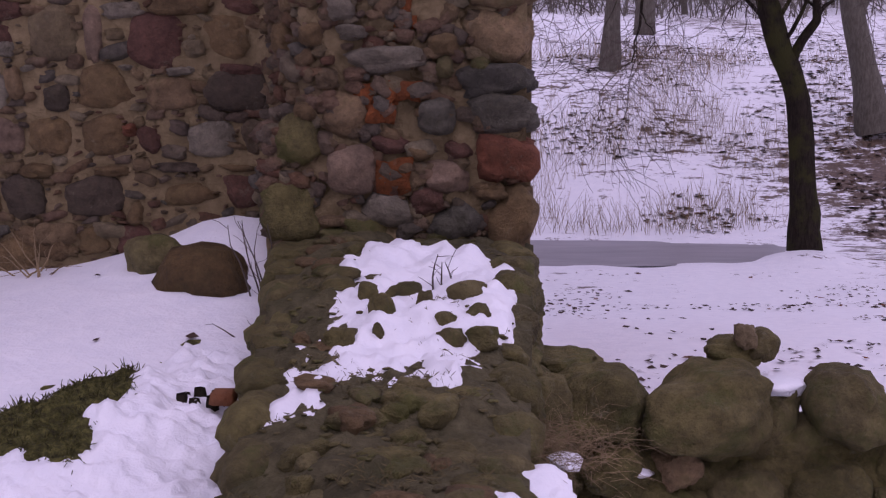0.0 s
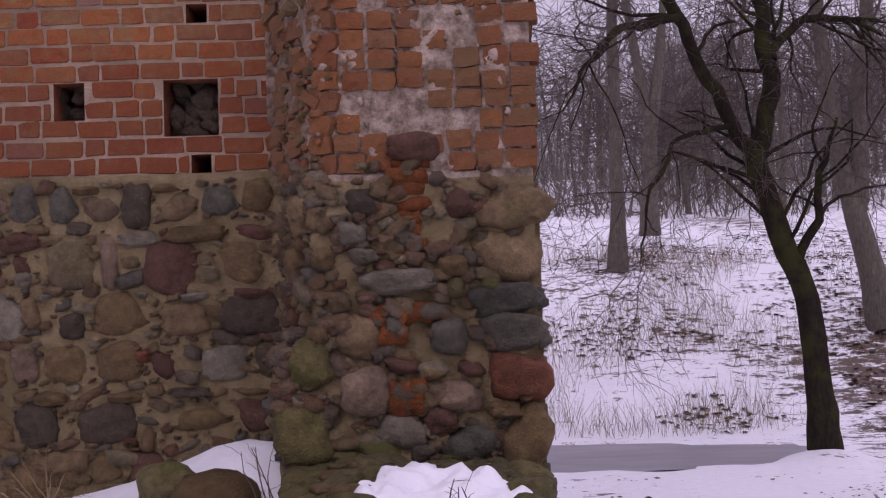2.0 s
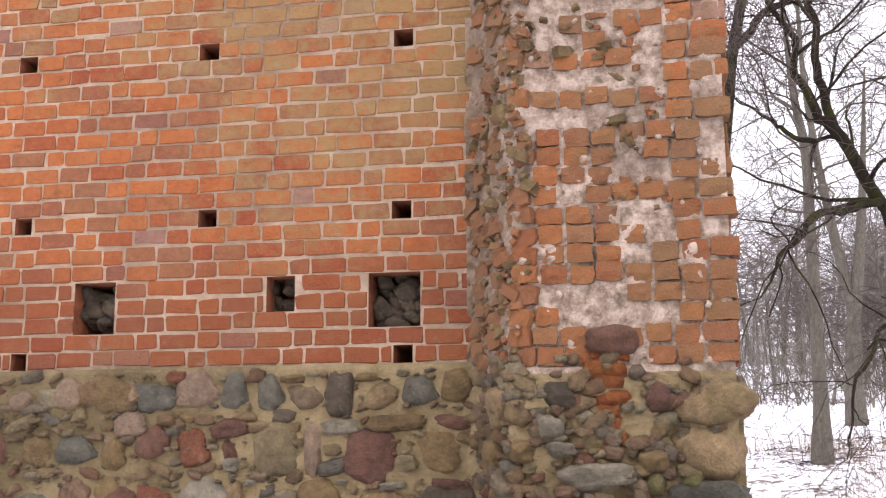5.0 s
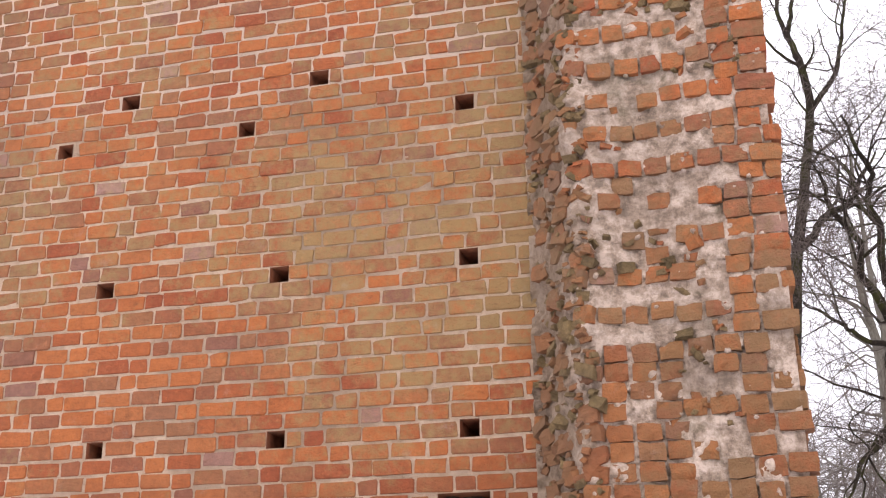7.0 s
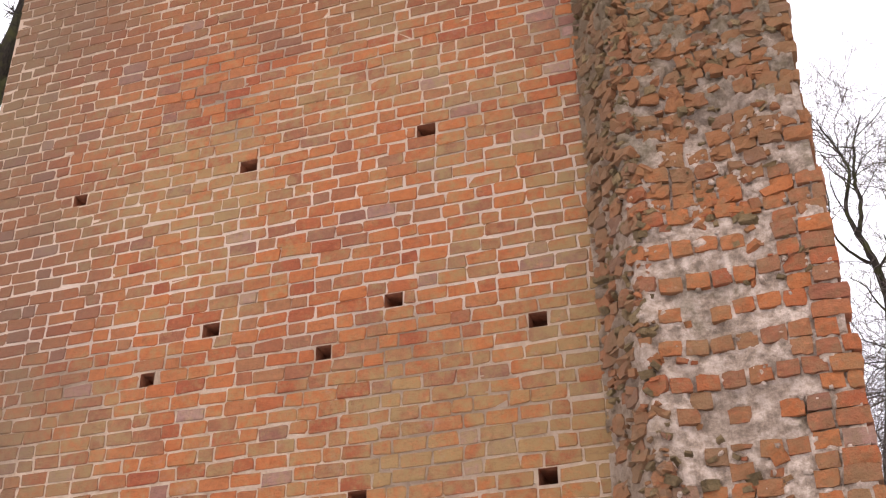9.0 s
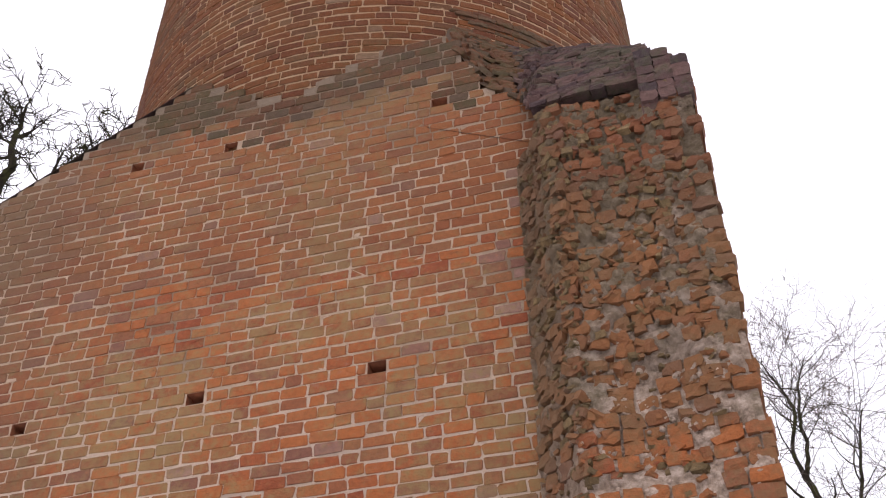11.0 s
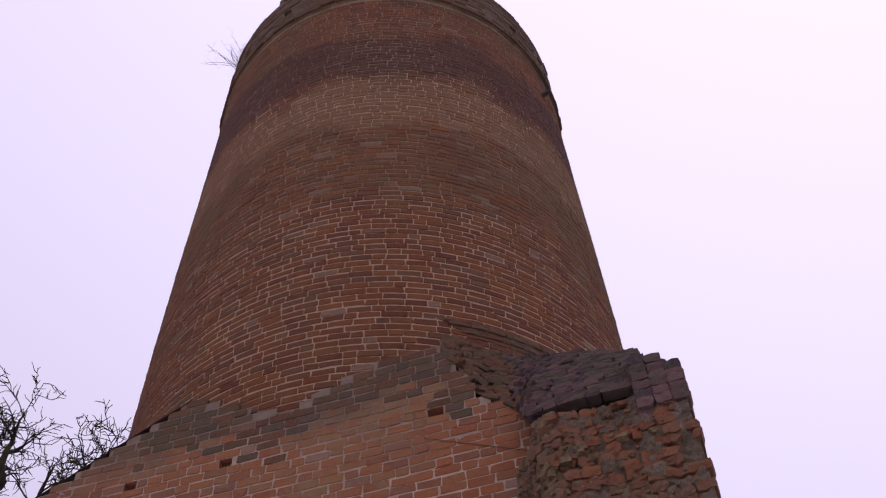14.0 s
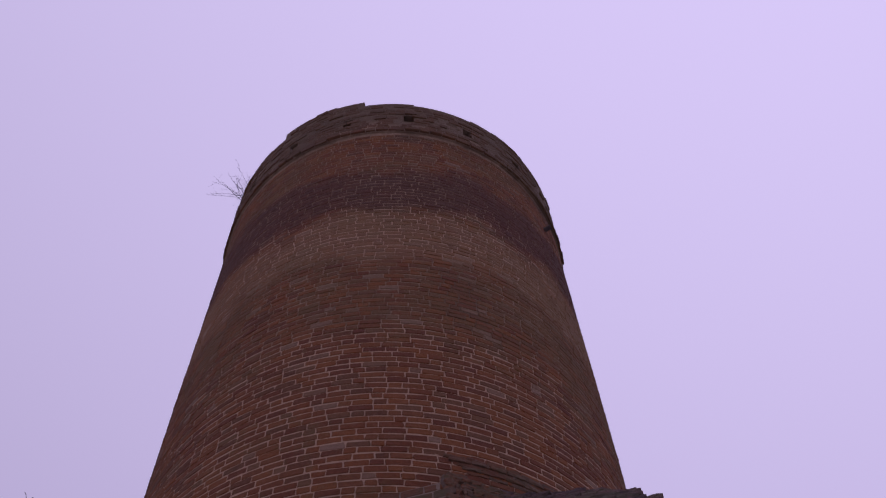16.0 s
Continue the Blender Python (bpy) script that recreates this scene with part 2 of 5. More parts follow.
m_brown = stone_material("brown_stone", [(0.0, (0.11, 0.078, 0.052)), (1.0, (0.15, 0.108, 0.072))], 0.12)
m_lilac = stone_material("lilac_grey_stone", [(0.0, (0.15, 0.11, 0.108)), (1.0, (0.20, 0.152, 0.148))], 0.05)
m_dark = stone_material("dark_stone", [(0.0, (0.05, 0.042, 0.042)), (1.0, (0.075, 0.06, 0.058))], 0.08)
m_buff = stone_material("buff_sandstone", [(0.0, (0.15, 0.108, 0.082)), (1.0, (0.185, 0.138, 0.105))], 0.35)


def snow_material(name, litter):
    s = Shader(name, 0.55)
    n = s.noise(7, 6, 0.65)
    c = s.ramp(n, [(0.2, (0.74, 0.75, 0.80)), (0.8, (0.87, 0.87, 0.89))])
    if litter:
        x, y, z = s.height()
        far = s.step(y, 15.0, 24.0)
        spots = s.noise(3.6, 8, 0.8, stretch=(0.6, 1.3, 1.0), shift=5)
        wide = s.noise(0.16, 4, 0.6, shift=1)
        bare = s.math("ADD", spots, s.math("MULTIPLY", s.math("SUBTRACT", wide, 0.5), 0.5))
        earth = s.math("MULTIPLY", s.step(x, 5.5, 8.5), s.math("SUBTRACT", 1.0, s.step(y, 25.0, 33.0)))
        bare = s.math("ADD", bare, s.math("MULTIPLY", earth, 0.1))
        m = s.math("MULTIPLY", s.step(s.math("ADD", bare, s.math("MULTIPLY", s.math("SUBTRACT", far, 1.0), 0.085)), 0.545, 0.59), s.step(y, 6.0, 8.0))
        leaf = s.ramp(s.noise(18, 5, 0.7), [(0.3, (0.045, 0.03, 0.022)), (0.7, (0.16, 0.11, 0.08))])
        c = s.mix(m, c, leaf)
    return s.done(c, s.math("ADD", n, s.math("MULTIPLY", s.noise(45, 4), 0.3)), 0.5, 0.04)


m_ground = snow_material("snowy_ground", True)
m_snow = snow_material("settled_snow", False)
s = Shader("moss", 0.95)
m_moss = s.done(s.ramp(s.noise(30, 6, 0.75), [(0.32, (0.03, 0.028, 0.010)), (0.5, (0.12, 0.115, 0.03)), (0.7, (0.27, 0.25, 0.07))]), s.noise(60, 5, 0.8), 1.0, 0.04)
s = Shader("pond_ice", 0.28)
m_ice = s.done(s.ramp(s.noise(1.2, 5, 0.6, stretch=(0.5, 2, 1)), [(0.3, (0.17, 0.165, 0.18)), (0.75, (0.30, 0.29, 0.31))]), s.noise(6, 4), 0.1, 0.02)
s = Shader("bark", 1.0)
s.out.inputs["Specular IOR Level"].default_value = 0.05
m_bark = s.done(s.mix(s.step(s.noise(2.2, 5, 0.65, shift=8), 0.45, 0.65), s.ramp(s.noise(30, 5, 0.7, stretch=(1, 1, 0.2)), [(0.3, (0.012, 0.010, 0.008)), (0.7, (0.038, 0.030, 0.023))]),
                      (0.042, 0.042, 0.016)), s.noise(40, 5, 0.7, stretch=(1, 1, 0.25)), 0.8, 0.03)
s = Shader("twig", 0.85)
m_twig = s.done(s.ramp(s.noise(2, 3), [(0.3, (0.055, 0.042, 0.036)), (0.7, (0.12, 0.094, 0.08))]))
# distant twigs: haze painted in as a paler colour than the near ones
s = Shader("hazy_twig", 0.9)
m_hazy_twig = s.done(s.ramp(s.noise(0.4, 3), [(0.3, (0.11, 0.092, 0.082)), (0.7, (0.19, 0.165, 0.145))]))
# brushwood colour, also paled to stand in for haze
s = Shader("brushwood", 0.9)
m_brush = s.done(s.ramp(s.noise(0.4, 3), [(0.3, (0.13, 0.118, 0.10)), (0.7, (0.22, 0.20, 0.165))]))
s = Shader("pale_bark", 0.9)
m_pale_bark = s.done(s.ramp(s.noise(20, 5, 0.7, stretch=(1, 1, 0.3)), [(0.3, (0.07, 0.062, 0.05)), (0.7, (0.16, 0.145, 0.115))]), s.noise(40, 4), 0.6, 0.02)
s = Shader("dry_stem", 0.85)
m_straw = s.done(s.ramp(s.noise(3, 3), [(0.3, (0.15, 0.105, 0.055)), (0.7, (0.34, 0.25, 0.14))]))
s = Shader("dull_turf", 0.9)
m_turf = s.done(s.ramp(s.noise(5, 3), [(0.3, (0.075, 0.062, 0.024)), (0.7, (0.17, 0.135, 0.065))]))
s = Shader("dead_leaf", 0.8)
m_leaf = s.done(s.ramp(s.random(), [(0.0, (0.025, 0.018, 0.014)), (0.85, (0.06, 0.036, 0.024)), (1.0, (0.16, 0.055, 0.025))]))
# brick red for the hole linings, the hollow's shade mixed into the colour
s = Shader("shaded_hole_brick", 1.0)
m_shaded_brick = s.done(s.ramp(s.noise(14, 5), [(0.3, (0.13, 0.045, 0.022)), (0.7, (0.29, 0.10, 0.045))]), s.noise(30, 4), 0.6, 0.02)
s = Shader("hollow_dark", 1.0)
m_iron = s.done(s.ramp(s.noise(20), [(0.3, (0.03, 0.025, 0.022)), (0.7, (0.07, 0.05, 0.04))]))


# ---- building blocks ----
rng = np.random.default_rng(7)


def mesh_of(name, verts, faces, material, smooth=True):
    me = bpy.data.meshes.new(name)
    me.from_pydata([tuple(map(float, v)) for v in verts], [], [tuple(map(int, q)) for q in faces])
    me.materials.append(material)
    if smooth:
        me.polygons.foreach_set("use_smooth", [True] * len(me.polygons))
    me.update()
    return me


def thing(name, label, category, at=(0, 0, 0), group="", kind=""):
    ob = tagged(new(name), label, category, group, kind)
    ob.empty_display_size = 0.2
    ob.location = at
    return ob


def part(name, mesh, parent, label="", kind="", at=None):
    ob = tagged(new(name, mesh), label, kind=kind)
    ob.parent = parent
    base = Vector(parent.location) + (Vector(parent.parent.location) if parent.parent else Vector())
    ob.location = (Vector(at) if at is not None else Vector()) - base
    return ob


class Soup:
    """Many small pieces gathered in one mesh."""

    def __init__(self):
        self.v, self.f, self.n = [], [], 0

    def add(self, verts, faces):
        verts = np.asarray(verts, float)
        self.v.append(verts)
        self.f.extend([[i + self.n for i in q] for q in faces])
        self.n += len(verts)

    def mesh(self, name, material, smooth=True):
        return mesh_of(name, np.concatenate(self.v), self.f, material, smooth)


# A brick seen from its face: worn corners, rounded front edge, the back left open in the mortar.
BRICK_FACES = [tuple(range(8))] + [(a + 8, (a + 1) % 8 + 8, (a + 1) % 8, a) for a in range(8)] + [(a + 16, (a + 1) % 8 + 16, (a + 1) % 8 + 8, a + 8) for a in range(8)]


def brick_points(w, h, deep, proud, wear=0.004, jitter=0.0028):
    """Twenty-four corners: x along the wall, z up, the face towards -y."""
    a, b = w / 2, h / 2
    cut = np.minimum(rng.uniform(0.003, 0.013, 4), 0.4 * min(a, b))
    ring = np.array([(-a, -b + cut[0]), (-a + cut[0], -b), (a - cut[1], -b), (a, -b + cut[1]), (a, b - cut[2]), (a - cut[2], b), (-a + cut[3], b), (-a, b - cut[3])])
    ring = np.roll(ring, -1, axis=0)
    v = np.zeros((24, 3))
    v[:8, [0, 2]], v[8:16, [0, 2]], v[16:, [0, 2]] = ring * (1 - 0.004 / a, 1 - 0.004 / b), ring, ring
    v[:8, 1], v[8:16, 1], v[16:, 1] = -proud, -proud + 0.002 + wear, deep
    shake = rng.normal(0, jitter, (8, 3)) * (1, 0.5, 1)
    v[:8] += shake
    v[8:16] += shake * (1, 0.5, 1) + rng.normal(0, 0.0022, (8, 3))
    return v


# A broken brick: its face a rough grid of four by three.
TORN_RING = (0, 1, 2, 3, 7, 11, 10, 9, 8, 4)
TORN_FACES = [(j * 4 + i, j * 4 + i + 1, j * 4 + i + 5, j * 4 + i + 4) for j in range(2) for i in range(3)]
TORN_FACES += [(12 + k, 12 + (k + 1) % 10, TORN_RING[(k + 1) % 10], TORN_RING[k]) for k in range(10)]


def torn_brick(w, h, deep, proud, rough, wander):
    """Twenty-two corners of a brick with a broken face towards -y."""
    v = np.array([(x, 0.0, z) for z in np.linspace(-h / 2, h / 2, 3) for x in np.linspace(-w / 2, w / 2, 4)])
    v[:, 1] = -proud + rng.normal(0, rough, 12)
    edge = list(TORN_RING)
    v[edge, 1] += np.abs(rng.normal(0.004, 0.004, 10))
    v[:, [0, 2]] += rng.normal(0, wander, (12, 2))
    for k in (0, 3, 8, 11):
        v[k, [0, 2]] *= 1 - rng.uniform(0.0, 0.09)
    back = v[edge].copy()
    back[:, 1] = deep
    return np.concatenate([v, back])


SHARD_FACES = [(0, 1, 5, 4), (1, 2, 6, 5), (2, 3, 7, 6), (3, 0, 4, 7), (4, 5, 6, 7), (0, 3, 2, 1)]


def shard(w, d, h):
    """A broken lump with eight uneven corners."""
    v = np.array([(-1, -1, -1), (1, -1, -1), (1, 1, -1), (-1, 1, -1), (-1, -1, 1), (1, -1, 1), (1, 1, 1), (-1, 1, 1)], float)
    return (v * rng.uniform(0.55, 1.1, (8, 3))) * (w / 2, d / 2, h / 2)


def stone_points(sub, boxy, rough, seed):
    """A unit field stone: a ball squared off and worn."""
    bm = bmesh.new()
    bmesh.ops.create_icosphere(bm, subdivisions=sub, radius=1.0)
    out = []
    for v in bm.verts:
        p = v.co.normalized()
        k = (abs(p.x) ** boxy + abs(p.y) ** boxy + abs(p.z) ** boxy) ** (-1 / boxy)
        p = p * k
        q = p + Vector((seed * 3.1, seed * 1.7, seed))
        p = p * (1 + rough * noise.noise(q * 0.9) + rough * 0.5 * noise.noise(q * 2.3) + rough * 0.22 * noise.noise(q * 5.1))
        out.append(p[:])
    faces = [[v.index for v in q.verts] for q in bm.faces]
    bm.free()
    return np.array(out), faces


STONES = [stone_points(3, 2.2 + 0.5 * (k % 5), 0.36, k) for k in range(12)]
CHIPS = [stone_points(2, 4.5, 0.45, 40 + k) for k in range(6)] + [stone_points(2, 6.0, 0.6, 60 + k) for k in range(4)]
BOULDERS = [stone_points(4, 2.5 + 0.5 * (k % 4), 0.33, 90 + k) for k in range(12)]
stone_meshes = {}


def stone_mesh(k, material, name="stone"):
    key = (k, material.name, name)
    if key not in stone_meshes:
        v, f = (BOULDERS if name == "boulder" else STONES)[k]
        stone_meshes[key] = mesh_of(name, v, f, material)
    return stone_meshes[key]


def lay_stone(parent, x, y, z, w, d, h, material, turn=0.0, tilt=0.0, spin=0.0, name="stone", k=None, label=""):
    """One stone of a wall, as an object of its own; w, d, h are its half sizes."""
    k = int(rng.integers(12)) if k is None else k
    ob = part(name, stone_mesh(k, material, name), parent, label, at=(x, y, z))
    ob.rotation_euler = (radians(spin), radians(tilt), radians(turn))
    ob.scale = (w, d, h)
    return ob


def turned(v, size, place, angles):
    m = Euler([radians(a) for a in angles]).to_matrix()
    return (v * np.array(size)) @ np.array(m).T + np.array(place)


def fbm(x, y, z=0.0, octaves=4):
    return sum(noise.noise((x * 2 ** k, y * 2 ** k, z + 7 * k)) / 2 ** k for k in range(octaves))


def smooth(a, b, v):
    t = min(1.0, max(0.0, (v - a) / (b - a)))
    return t * t * (3 - 2 * t)


# ---- ground: one sheet, from the wall's foot over the pond to the far rise ----
def height(x, y):
    d = math.hypot(x, y)
    # the bank by the wall
    left = 0.02 + 0.50 * smooth(1.5, 6.6, y)
    left += 0.30 * math.exp(-((x + 1.25) / 0.55) ** 2 - ((y - 6.35) / 0.5) ** 2)
    right = -0.15 - 0.55 * smooth(4, 9, y) - 0.72 * smooth(9, 17, y)
    z = left + (right - left) * smooth(-0.6, 0.6, x)
    z = z + (right - z) * smooth(9, 16, y)
    # beyond the pond the park climbs
    s = d - 0.22 * max(x - 4, 0)
    climb = 3.3 * smooth(21.5, 33, s) + 2.0 * smooth(31, 48, s) + 4.0 * smooth(45, 80, s) + 6 * smooth(80, 240, s)
    z += climb * smooth(8, 16, y)
    z += 0.22 * math.exp(-((x - 5.4) ** 2 + (y - 19.1) ** 2) / 0.45)
    pond = ((x + 0.4) / 6.0) ** 2 + ((y - 20.25) / 1.45) ** 2
    z -= 0.3 * (1 - smooth(0.75, 1.15, pond))
    z += 0.035 * fbm(x * 0.9, y * 0.9) + 0.012 * fbm(x * 4, y * 4, 3, 2) + 0.25 * smooth(24, 40, d) * fbm(x * 0.12, y * 0.12, 5)
    return z


xs = np.concatenate([-np.geomspace(2500, 9, 34), np.arange(-8.5, 9.01, 0.16), np.geomspace(9.4, 2500, 60)])
ys = np.concatenate([-np.geomspace(2500, 3, 22), np.arange(-2.5, 9.0, 0.16), np.arange(9.0, 50, 0.4), np.geomspace(50.5, 2500, 34)])
gv = [(x, y, height(x, y)) for y in ys for x in xs]
nx = len(xs)
gf = [(j * nx + i, j * nx + i + 1, (j + 1) * nx + i + 1, (j + 1) * nx + i) for j in range(len(ys) - 1) for i in range(nx - 1)]
ground = tagged(new("ground", mesh_of("ground", gv, gf, m_ground)), "snow-covered park ground with fallen leaves", "ground", kind="structure")

iv, ifc = [(-0.4, 20.25, -1.43)], []
for k in range(64):
    a = k * math.tau / 64
    r = 1.2 + 0.06 * fbm(math.cos(a) * 2, math.sin(a) * 2, 9)
    iv.append((-0.4 + 6.0 * r * math.cos(a), 20.25 + 1.45 * r * math.sin(a), -1.43))
ifc = [(0, 1 + k, 1 + (k + 1) % 64) for k in range(64)]
tagged(new("water", mesh_of("water", iv, ifc, m_ice, False)), "grey frozen pond in the snowy park", "pond", kind="structure")

# ---- the tower's square base ----
W_Y, W_L, W_R = 6.41, -6.10, 0.05          # face, left and right corner
Z_BRICK, COURSE = 2.24, 0.1028              # brickwork begins above the field stones
AXIS, RAD = Vector((-3.20, 9.53, 0)), 3.07
tower = thing("brick_tower", "tall round brick tower on a square base with field-stone footing", "tower", (AXIS.x, AXIS.y, 0))
base = tower
CORE_Y = W_Y + 0.0016

# putlog holes: x, first course, courses high, width, depth
HOLES = [(-1.37, 8, 1, 0.115, 0.4), (-2.54, 8, 1, 0.115, 0.4), (-3.72, 8, 1, 0.11, 0.4), (-1.36, 18, 1, 0.115, 0.4), (-2.56, 18, 1, 0.125, 0.4),
         (-3.75, 18, 1, 0.12, 0.4), (-1.37, 28, 1, 0.12, 0.4), (-2.83, 28, 1, 0.11, 0.4), (-4.15, 28, 1, 0.11, 0.4), (-2.34, 31, 1, 0.13, 0.4)]
HOLES += [(-3.69, 31, 1, 0.13, 0.4), (-2.11, 44, 1, 0.14, 0.4), (-3.51, 44, 1, 0.14, 0.4), (-4.96, 44, 1, 0.12, 0.4), (-1.36, 0, 1, 0.11, 0.4)]
HOLES += [(-1.41, 2, 3, 0.30, 0.32), (-3.23, 2, 3, 0.26, 0.45), (-2.08, 3, 2, 0.17, 0.24), (-3.70, 0, 1, 0.10, 0.4), (-4.43, 70, 1, 0.12, 0.3), (-3.53, 70, 1, 0.12, 0.3),
          (-1.62, 70, 1, 0.14, 0.3)]


HOLES = [(h[0] - 0.168, *h[1:]) for h in HOLES]  # the plan's x runs from the visitor's line


def top_line(x):
    """The top of the front wall: the corners are cut down towards the sides."""
    return float(np.interp(x, (-6.1, -5.33, -4.47, -4.16, -3.73, -3.42, -3.11, -2.69, -2.18, -1.73, -1.4, -1.05, -0.9), (9.28, 9.74, 10.25, 10.48, 10.24, 10.02, 9.98, 10.2, 10.38, 10.4, 9.62, 9.3, 9.2)))


def in_hole(x, course):
    return any(abs(x - h[0]) < h[3] / 2 and h[1] <= course < h[1] + h[2] for h in HOLES)


# mortar face with the holes left open, and the hollows behind them
cuts_x = sorted({W_L, W_R, *np.linspace(W_L, W_R, 42).round(3), *[round(h[0] + s * h[3] / 2, 4) for h in HOLES for s in (-1, 1)]})
cuts_z = [-0.3, 0.6, 1.4] + [Z_BRICK + k * COURSE for k in range(84)]
core = Soup()
grid, idx = [], {}
for j in range(len(cuts_z) - 1):
    for i in range(len(cuts_x) - 1):
        xm, zm = (cuts_x[i] + cuts_x[i + 1]) / 2, (cuts_z[j] + cuts_z[j + 1]) / 2
        if zm > top_line(xm) or in_hole(xm, j - 3):
            continue
        quad = []
        for a, b in ((i, j), (i + 1, j), (i + 1, j + 1), (i, j + 1)):
            if (a, b) not in idx:
                idx[a, b] = len(grid)
                grid.append((cuts_x[a], CORE_Y, min(cuts_z[b], top_line(cuts_x[a]) + 0.05)))
            quad.append(idx[a, b])
        core.f.append(quad)
core.v, core.n = [np.array(grid)], len(grid)
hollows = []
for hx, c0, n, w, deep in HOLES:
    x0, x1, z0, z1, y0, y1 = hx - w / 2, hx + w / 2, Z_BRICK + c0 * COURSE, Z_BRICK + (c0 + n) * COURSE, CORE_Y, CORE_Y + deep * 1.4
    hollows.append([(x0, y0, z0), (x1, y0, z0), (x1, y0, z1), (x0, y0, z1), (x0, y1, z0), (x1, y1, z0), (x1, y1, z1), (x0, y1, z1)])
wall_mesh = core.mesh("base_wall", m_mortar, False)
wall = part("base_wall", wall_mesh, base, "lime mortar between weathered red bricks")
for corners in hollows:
    part("putlog_hole", mesh_of("putlog_hole", corners, [(4, 5, 6, 7), (0, 1, 5, 4), (1, 2, 6, 5), (2, 3, 7, 6), (3, 0, 4, 7)], m_shaded_brick, False), wall, "scaffold hole, its brick darkened for shade")
# the other three sides and the fill, behind the hollows
y1, back = CORE_Y + 0.02, 12.6
sides = Soup()
sides.add([(W_L, y1, -0.3), (W_L, back, -0.3), (W_R, back, -0.3), (W_R, y1, -0.3), (W_L, y1, 9.28), (W_L, back, 9.28), (W_R, back, 9.28), (W_R, y1, 9.28)],
          [(0, 1, 5, 4), (1, 2, 6, 5), (2, 3, 7, 6)])
part("side_wall", sides.mesh("side_wall", m_brick, False), base, "red brick side walls")


def course_bricks(x0, x1, course):
    """The bricks of one course: two stretchers and a header in turn, unevenly cut."""
    x = x0 - rng.uniform(0, 0.2)
    k = int(rng.integers(3))
    while x < x1:
        w = (0.205, 0.205, 0.122)[k % 3] * rng.uniform(0.9, 1.1)
        yield x, w
        x += w + 0.012
        k += 1 if rng.random() > 0.12 else 2


LONG = [mesh_of("brick", brick_points(0.205, 0.088, 0.05, 0.0), BRICK_FACES, m_brick, False) for _ in range(14)]
SHORT = [mesh_of("brick", brick_points(0.122, 0.088, 0.05, 0.0), BRICK_FACES, m_brick, False) for _ in range(10)]
rest, ledge_bricks, single = Soup(), Soup(), []
for c in range(82):
    z = Z_BRICK + (c + 0.5) * COURSE
    for x, w in course_bricks(W_L, -0.95, c):
        a, b = max(x, W_L), min(x + w, -0.95 + rng.uniform(-0.1, 0.1))
        for hx, c0, n, hw, deep in HOLES:
            if c0 <= c < c0 + n:
                if a < hx < b:
                    if hx - a > b - hx:
                        b = min(b, hx - hw / 2 - rng.uniform(0, 0.022))
                    else:
                        a = max(a, hx + hw / 2 + rng.uniform(0, 0.022))
                elif a < hx + hw / 2 and b > hx + hw / 2:
                    a = hx + hw / 2 + rng.uniform(0, 0.022)
                elif a < hx - hw / 2 and b > hx - hw / 2:
                    b = hx - hw / 2 - rng.uniform(0, 0.022)
        if b - a < 0.035 or z > top_line((a + b) / 2) - 0.03 or in_hole((a + b) / 2, c):
            continue
        cx, dz, out = (a + b) / 2, rng.normal(0, 0.004), abs(rng.normal(0.0022, 0.0016)) + 0.0012
        if c < 17 and -4.3 < cx:
            single.append((cx, W_Y - out, z + dz, b - a))
        else:
            worn = top_line(cx) - z < 0.6 + 0.35 * fbm(cx * 2, z * 2, 77) + rng.uniform(-0.3, 0.2) and -4.6 < cx < -1.5
            (ledge_bricks if worn else rest).add(brick_points(b - a + 0.002, 0.089 + rng.normal(0, 0.003), 0.05, 0.0, 0.004, 0.0036) + (cx, W_Y - out, z + dz), BRICK_FACES)
part("brickwork", rest.mesh("brickwork", m_brick, False), wall, "weathered red brick courses", "stuff")
part("ledge_brickwork", ledge_bricks.mesh("ledge_brickwork", m_ledge, False), wall, "mossy weathered brick courses under the shaft", "stuff")

# field-stone footing of the base
fx, fz = np.linspace(W_L, -0.85, 150), np.linspace(-0.3, Z_BRICK - 0.005, 86)
fv = [(x, W_Y - 0.034 - 0.016 * fbm(x * 5, z * 7, 71) - 0.006 * fbm(x * 26, z * 30, 72, 2), z) for z in fz for x in fx]
fv += [(x, W_Y + 0.02, Z_BRICK + 0.004) for x in fx]
ff = [(j * 150 + i, j * 150 + i + 1, (j + 1) * 150 + i + 1, (j + 1) * 150 + i) for j in range(86) for i in range(149)]
footing = part("footing", mesh_of("footing", fv, ff, m_sandy), base, "field stones bedded in sandy mortar")
beds = []


def wall_stone(x, z, w, h, material, tilt):
    beds.append((x, z, w / 2, h / 2))
    lay_stone(footing, x, W_Y + 0.004, z, w * 0.53, 0.08, h * 0.53, material, tilt=tilt)


wall_stone(-3.51, 2.09, 0.20, 0.16, m_lilac, 0)
wall_stone(-3.24, 2.09, 0.25, 0.21, m_brown, 4)
wall_stone(-2.98, 2.07, 0.23, 0.16, m_slate, -6)
wall_stone(-2.72, 2.11, 0.26, 0.23, m_lilac, 0)
wall_stone(-2.49, 2.09, 0.16, 0.22, m_slate, 8)
wall_stone(-2.28, 2.08, 0.15, 0.21, m_slate, -5)
wall_stone(-2.08, 2.07, 0.23, 0.15, m_stone, 0)
wall_stone(-1.87, 2.07, 0.15, 0.24, m_dark, 3)
wall_stone(-1.65, 2.06, 0.18, 0.14, m_buff, -4)
wall_stone(-1.42, 2.08, 0.20, 0.17, m_slate, 0)
wall_stone(-1.21, 2.10, 0.19, 0.19, m_brown, 2)
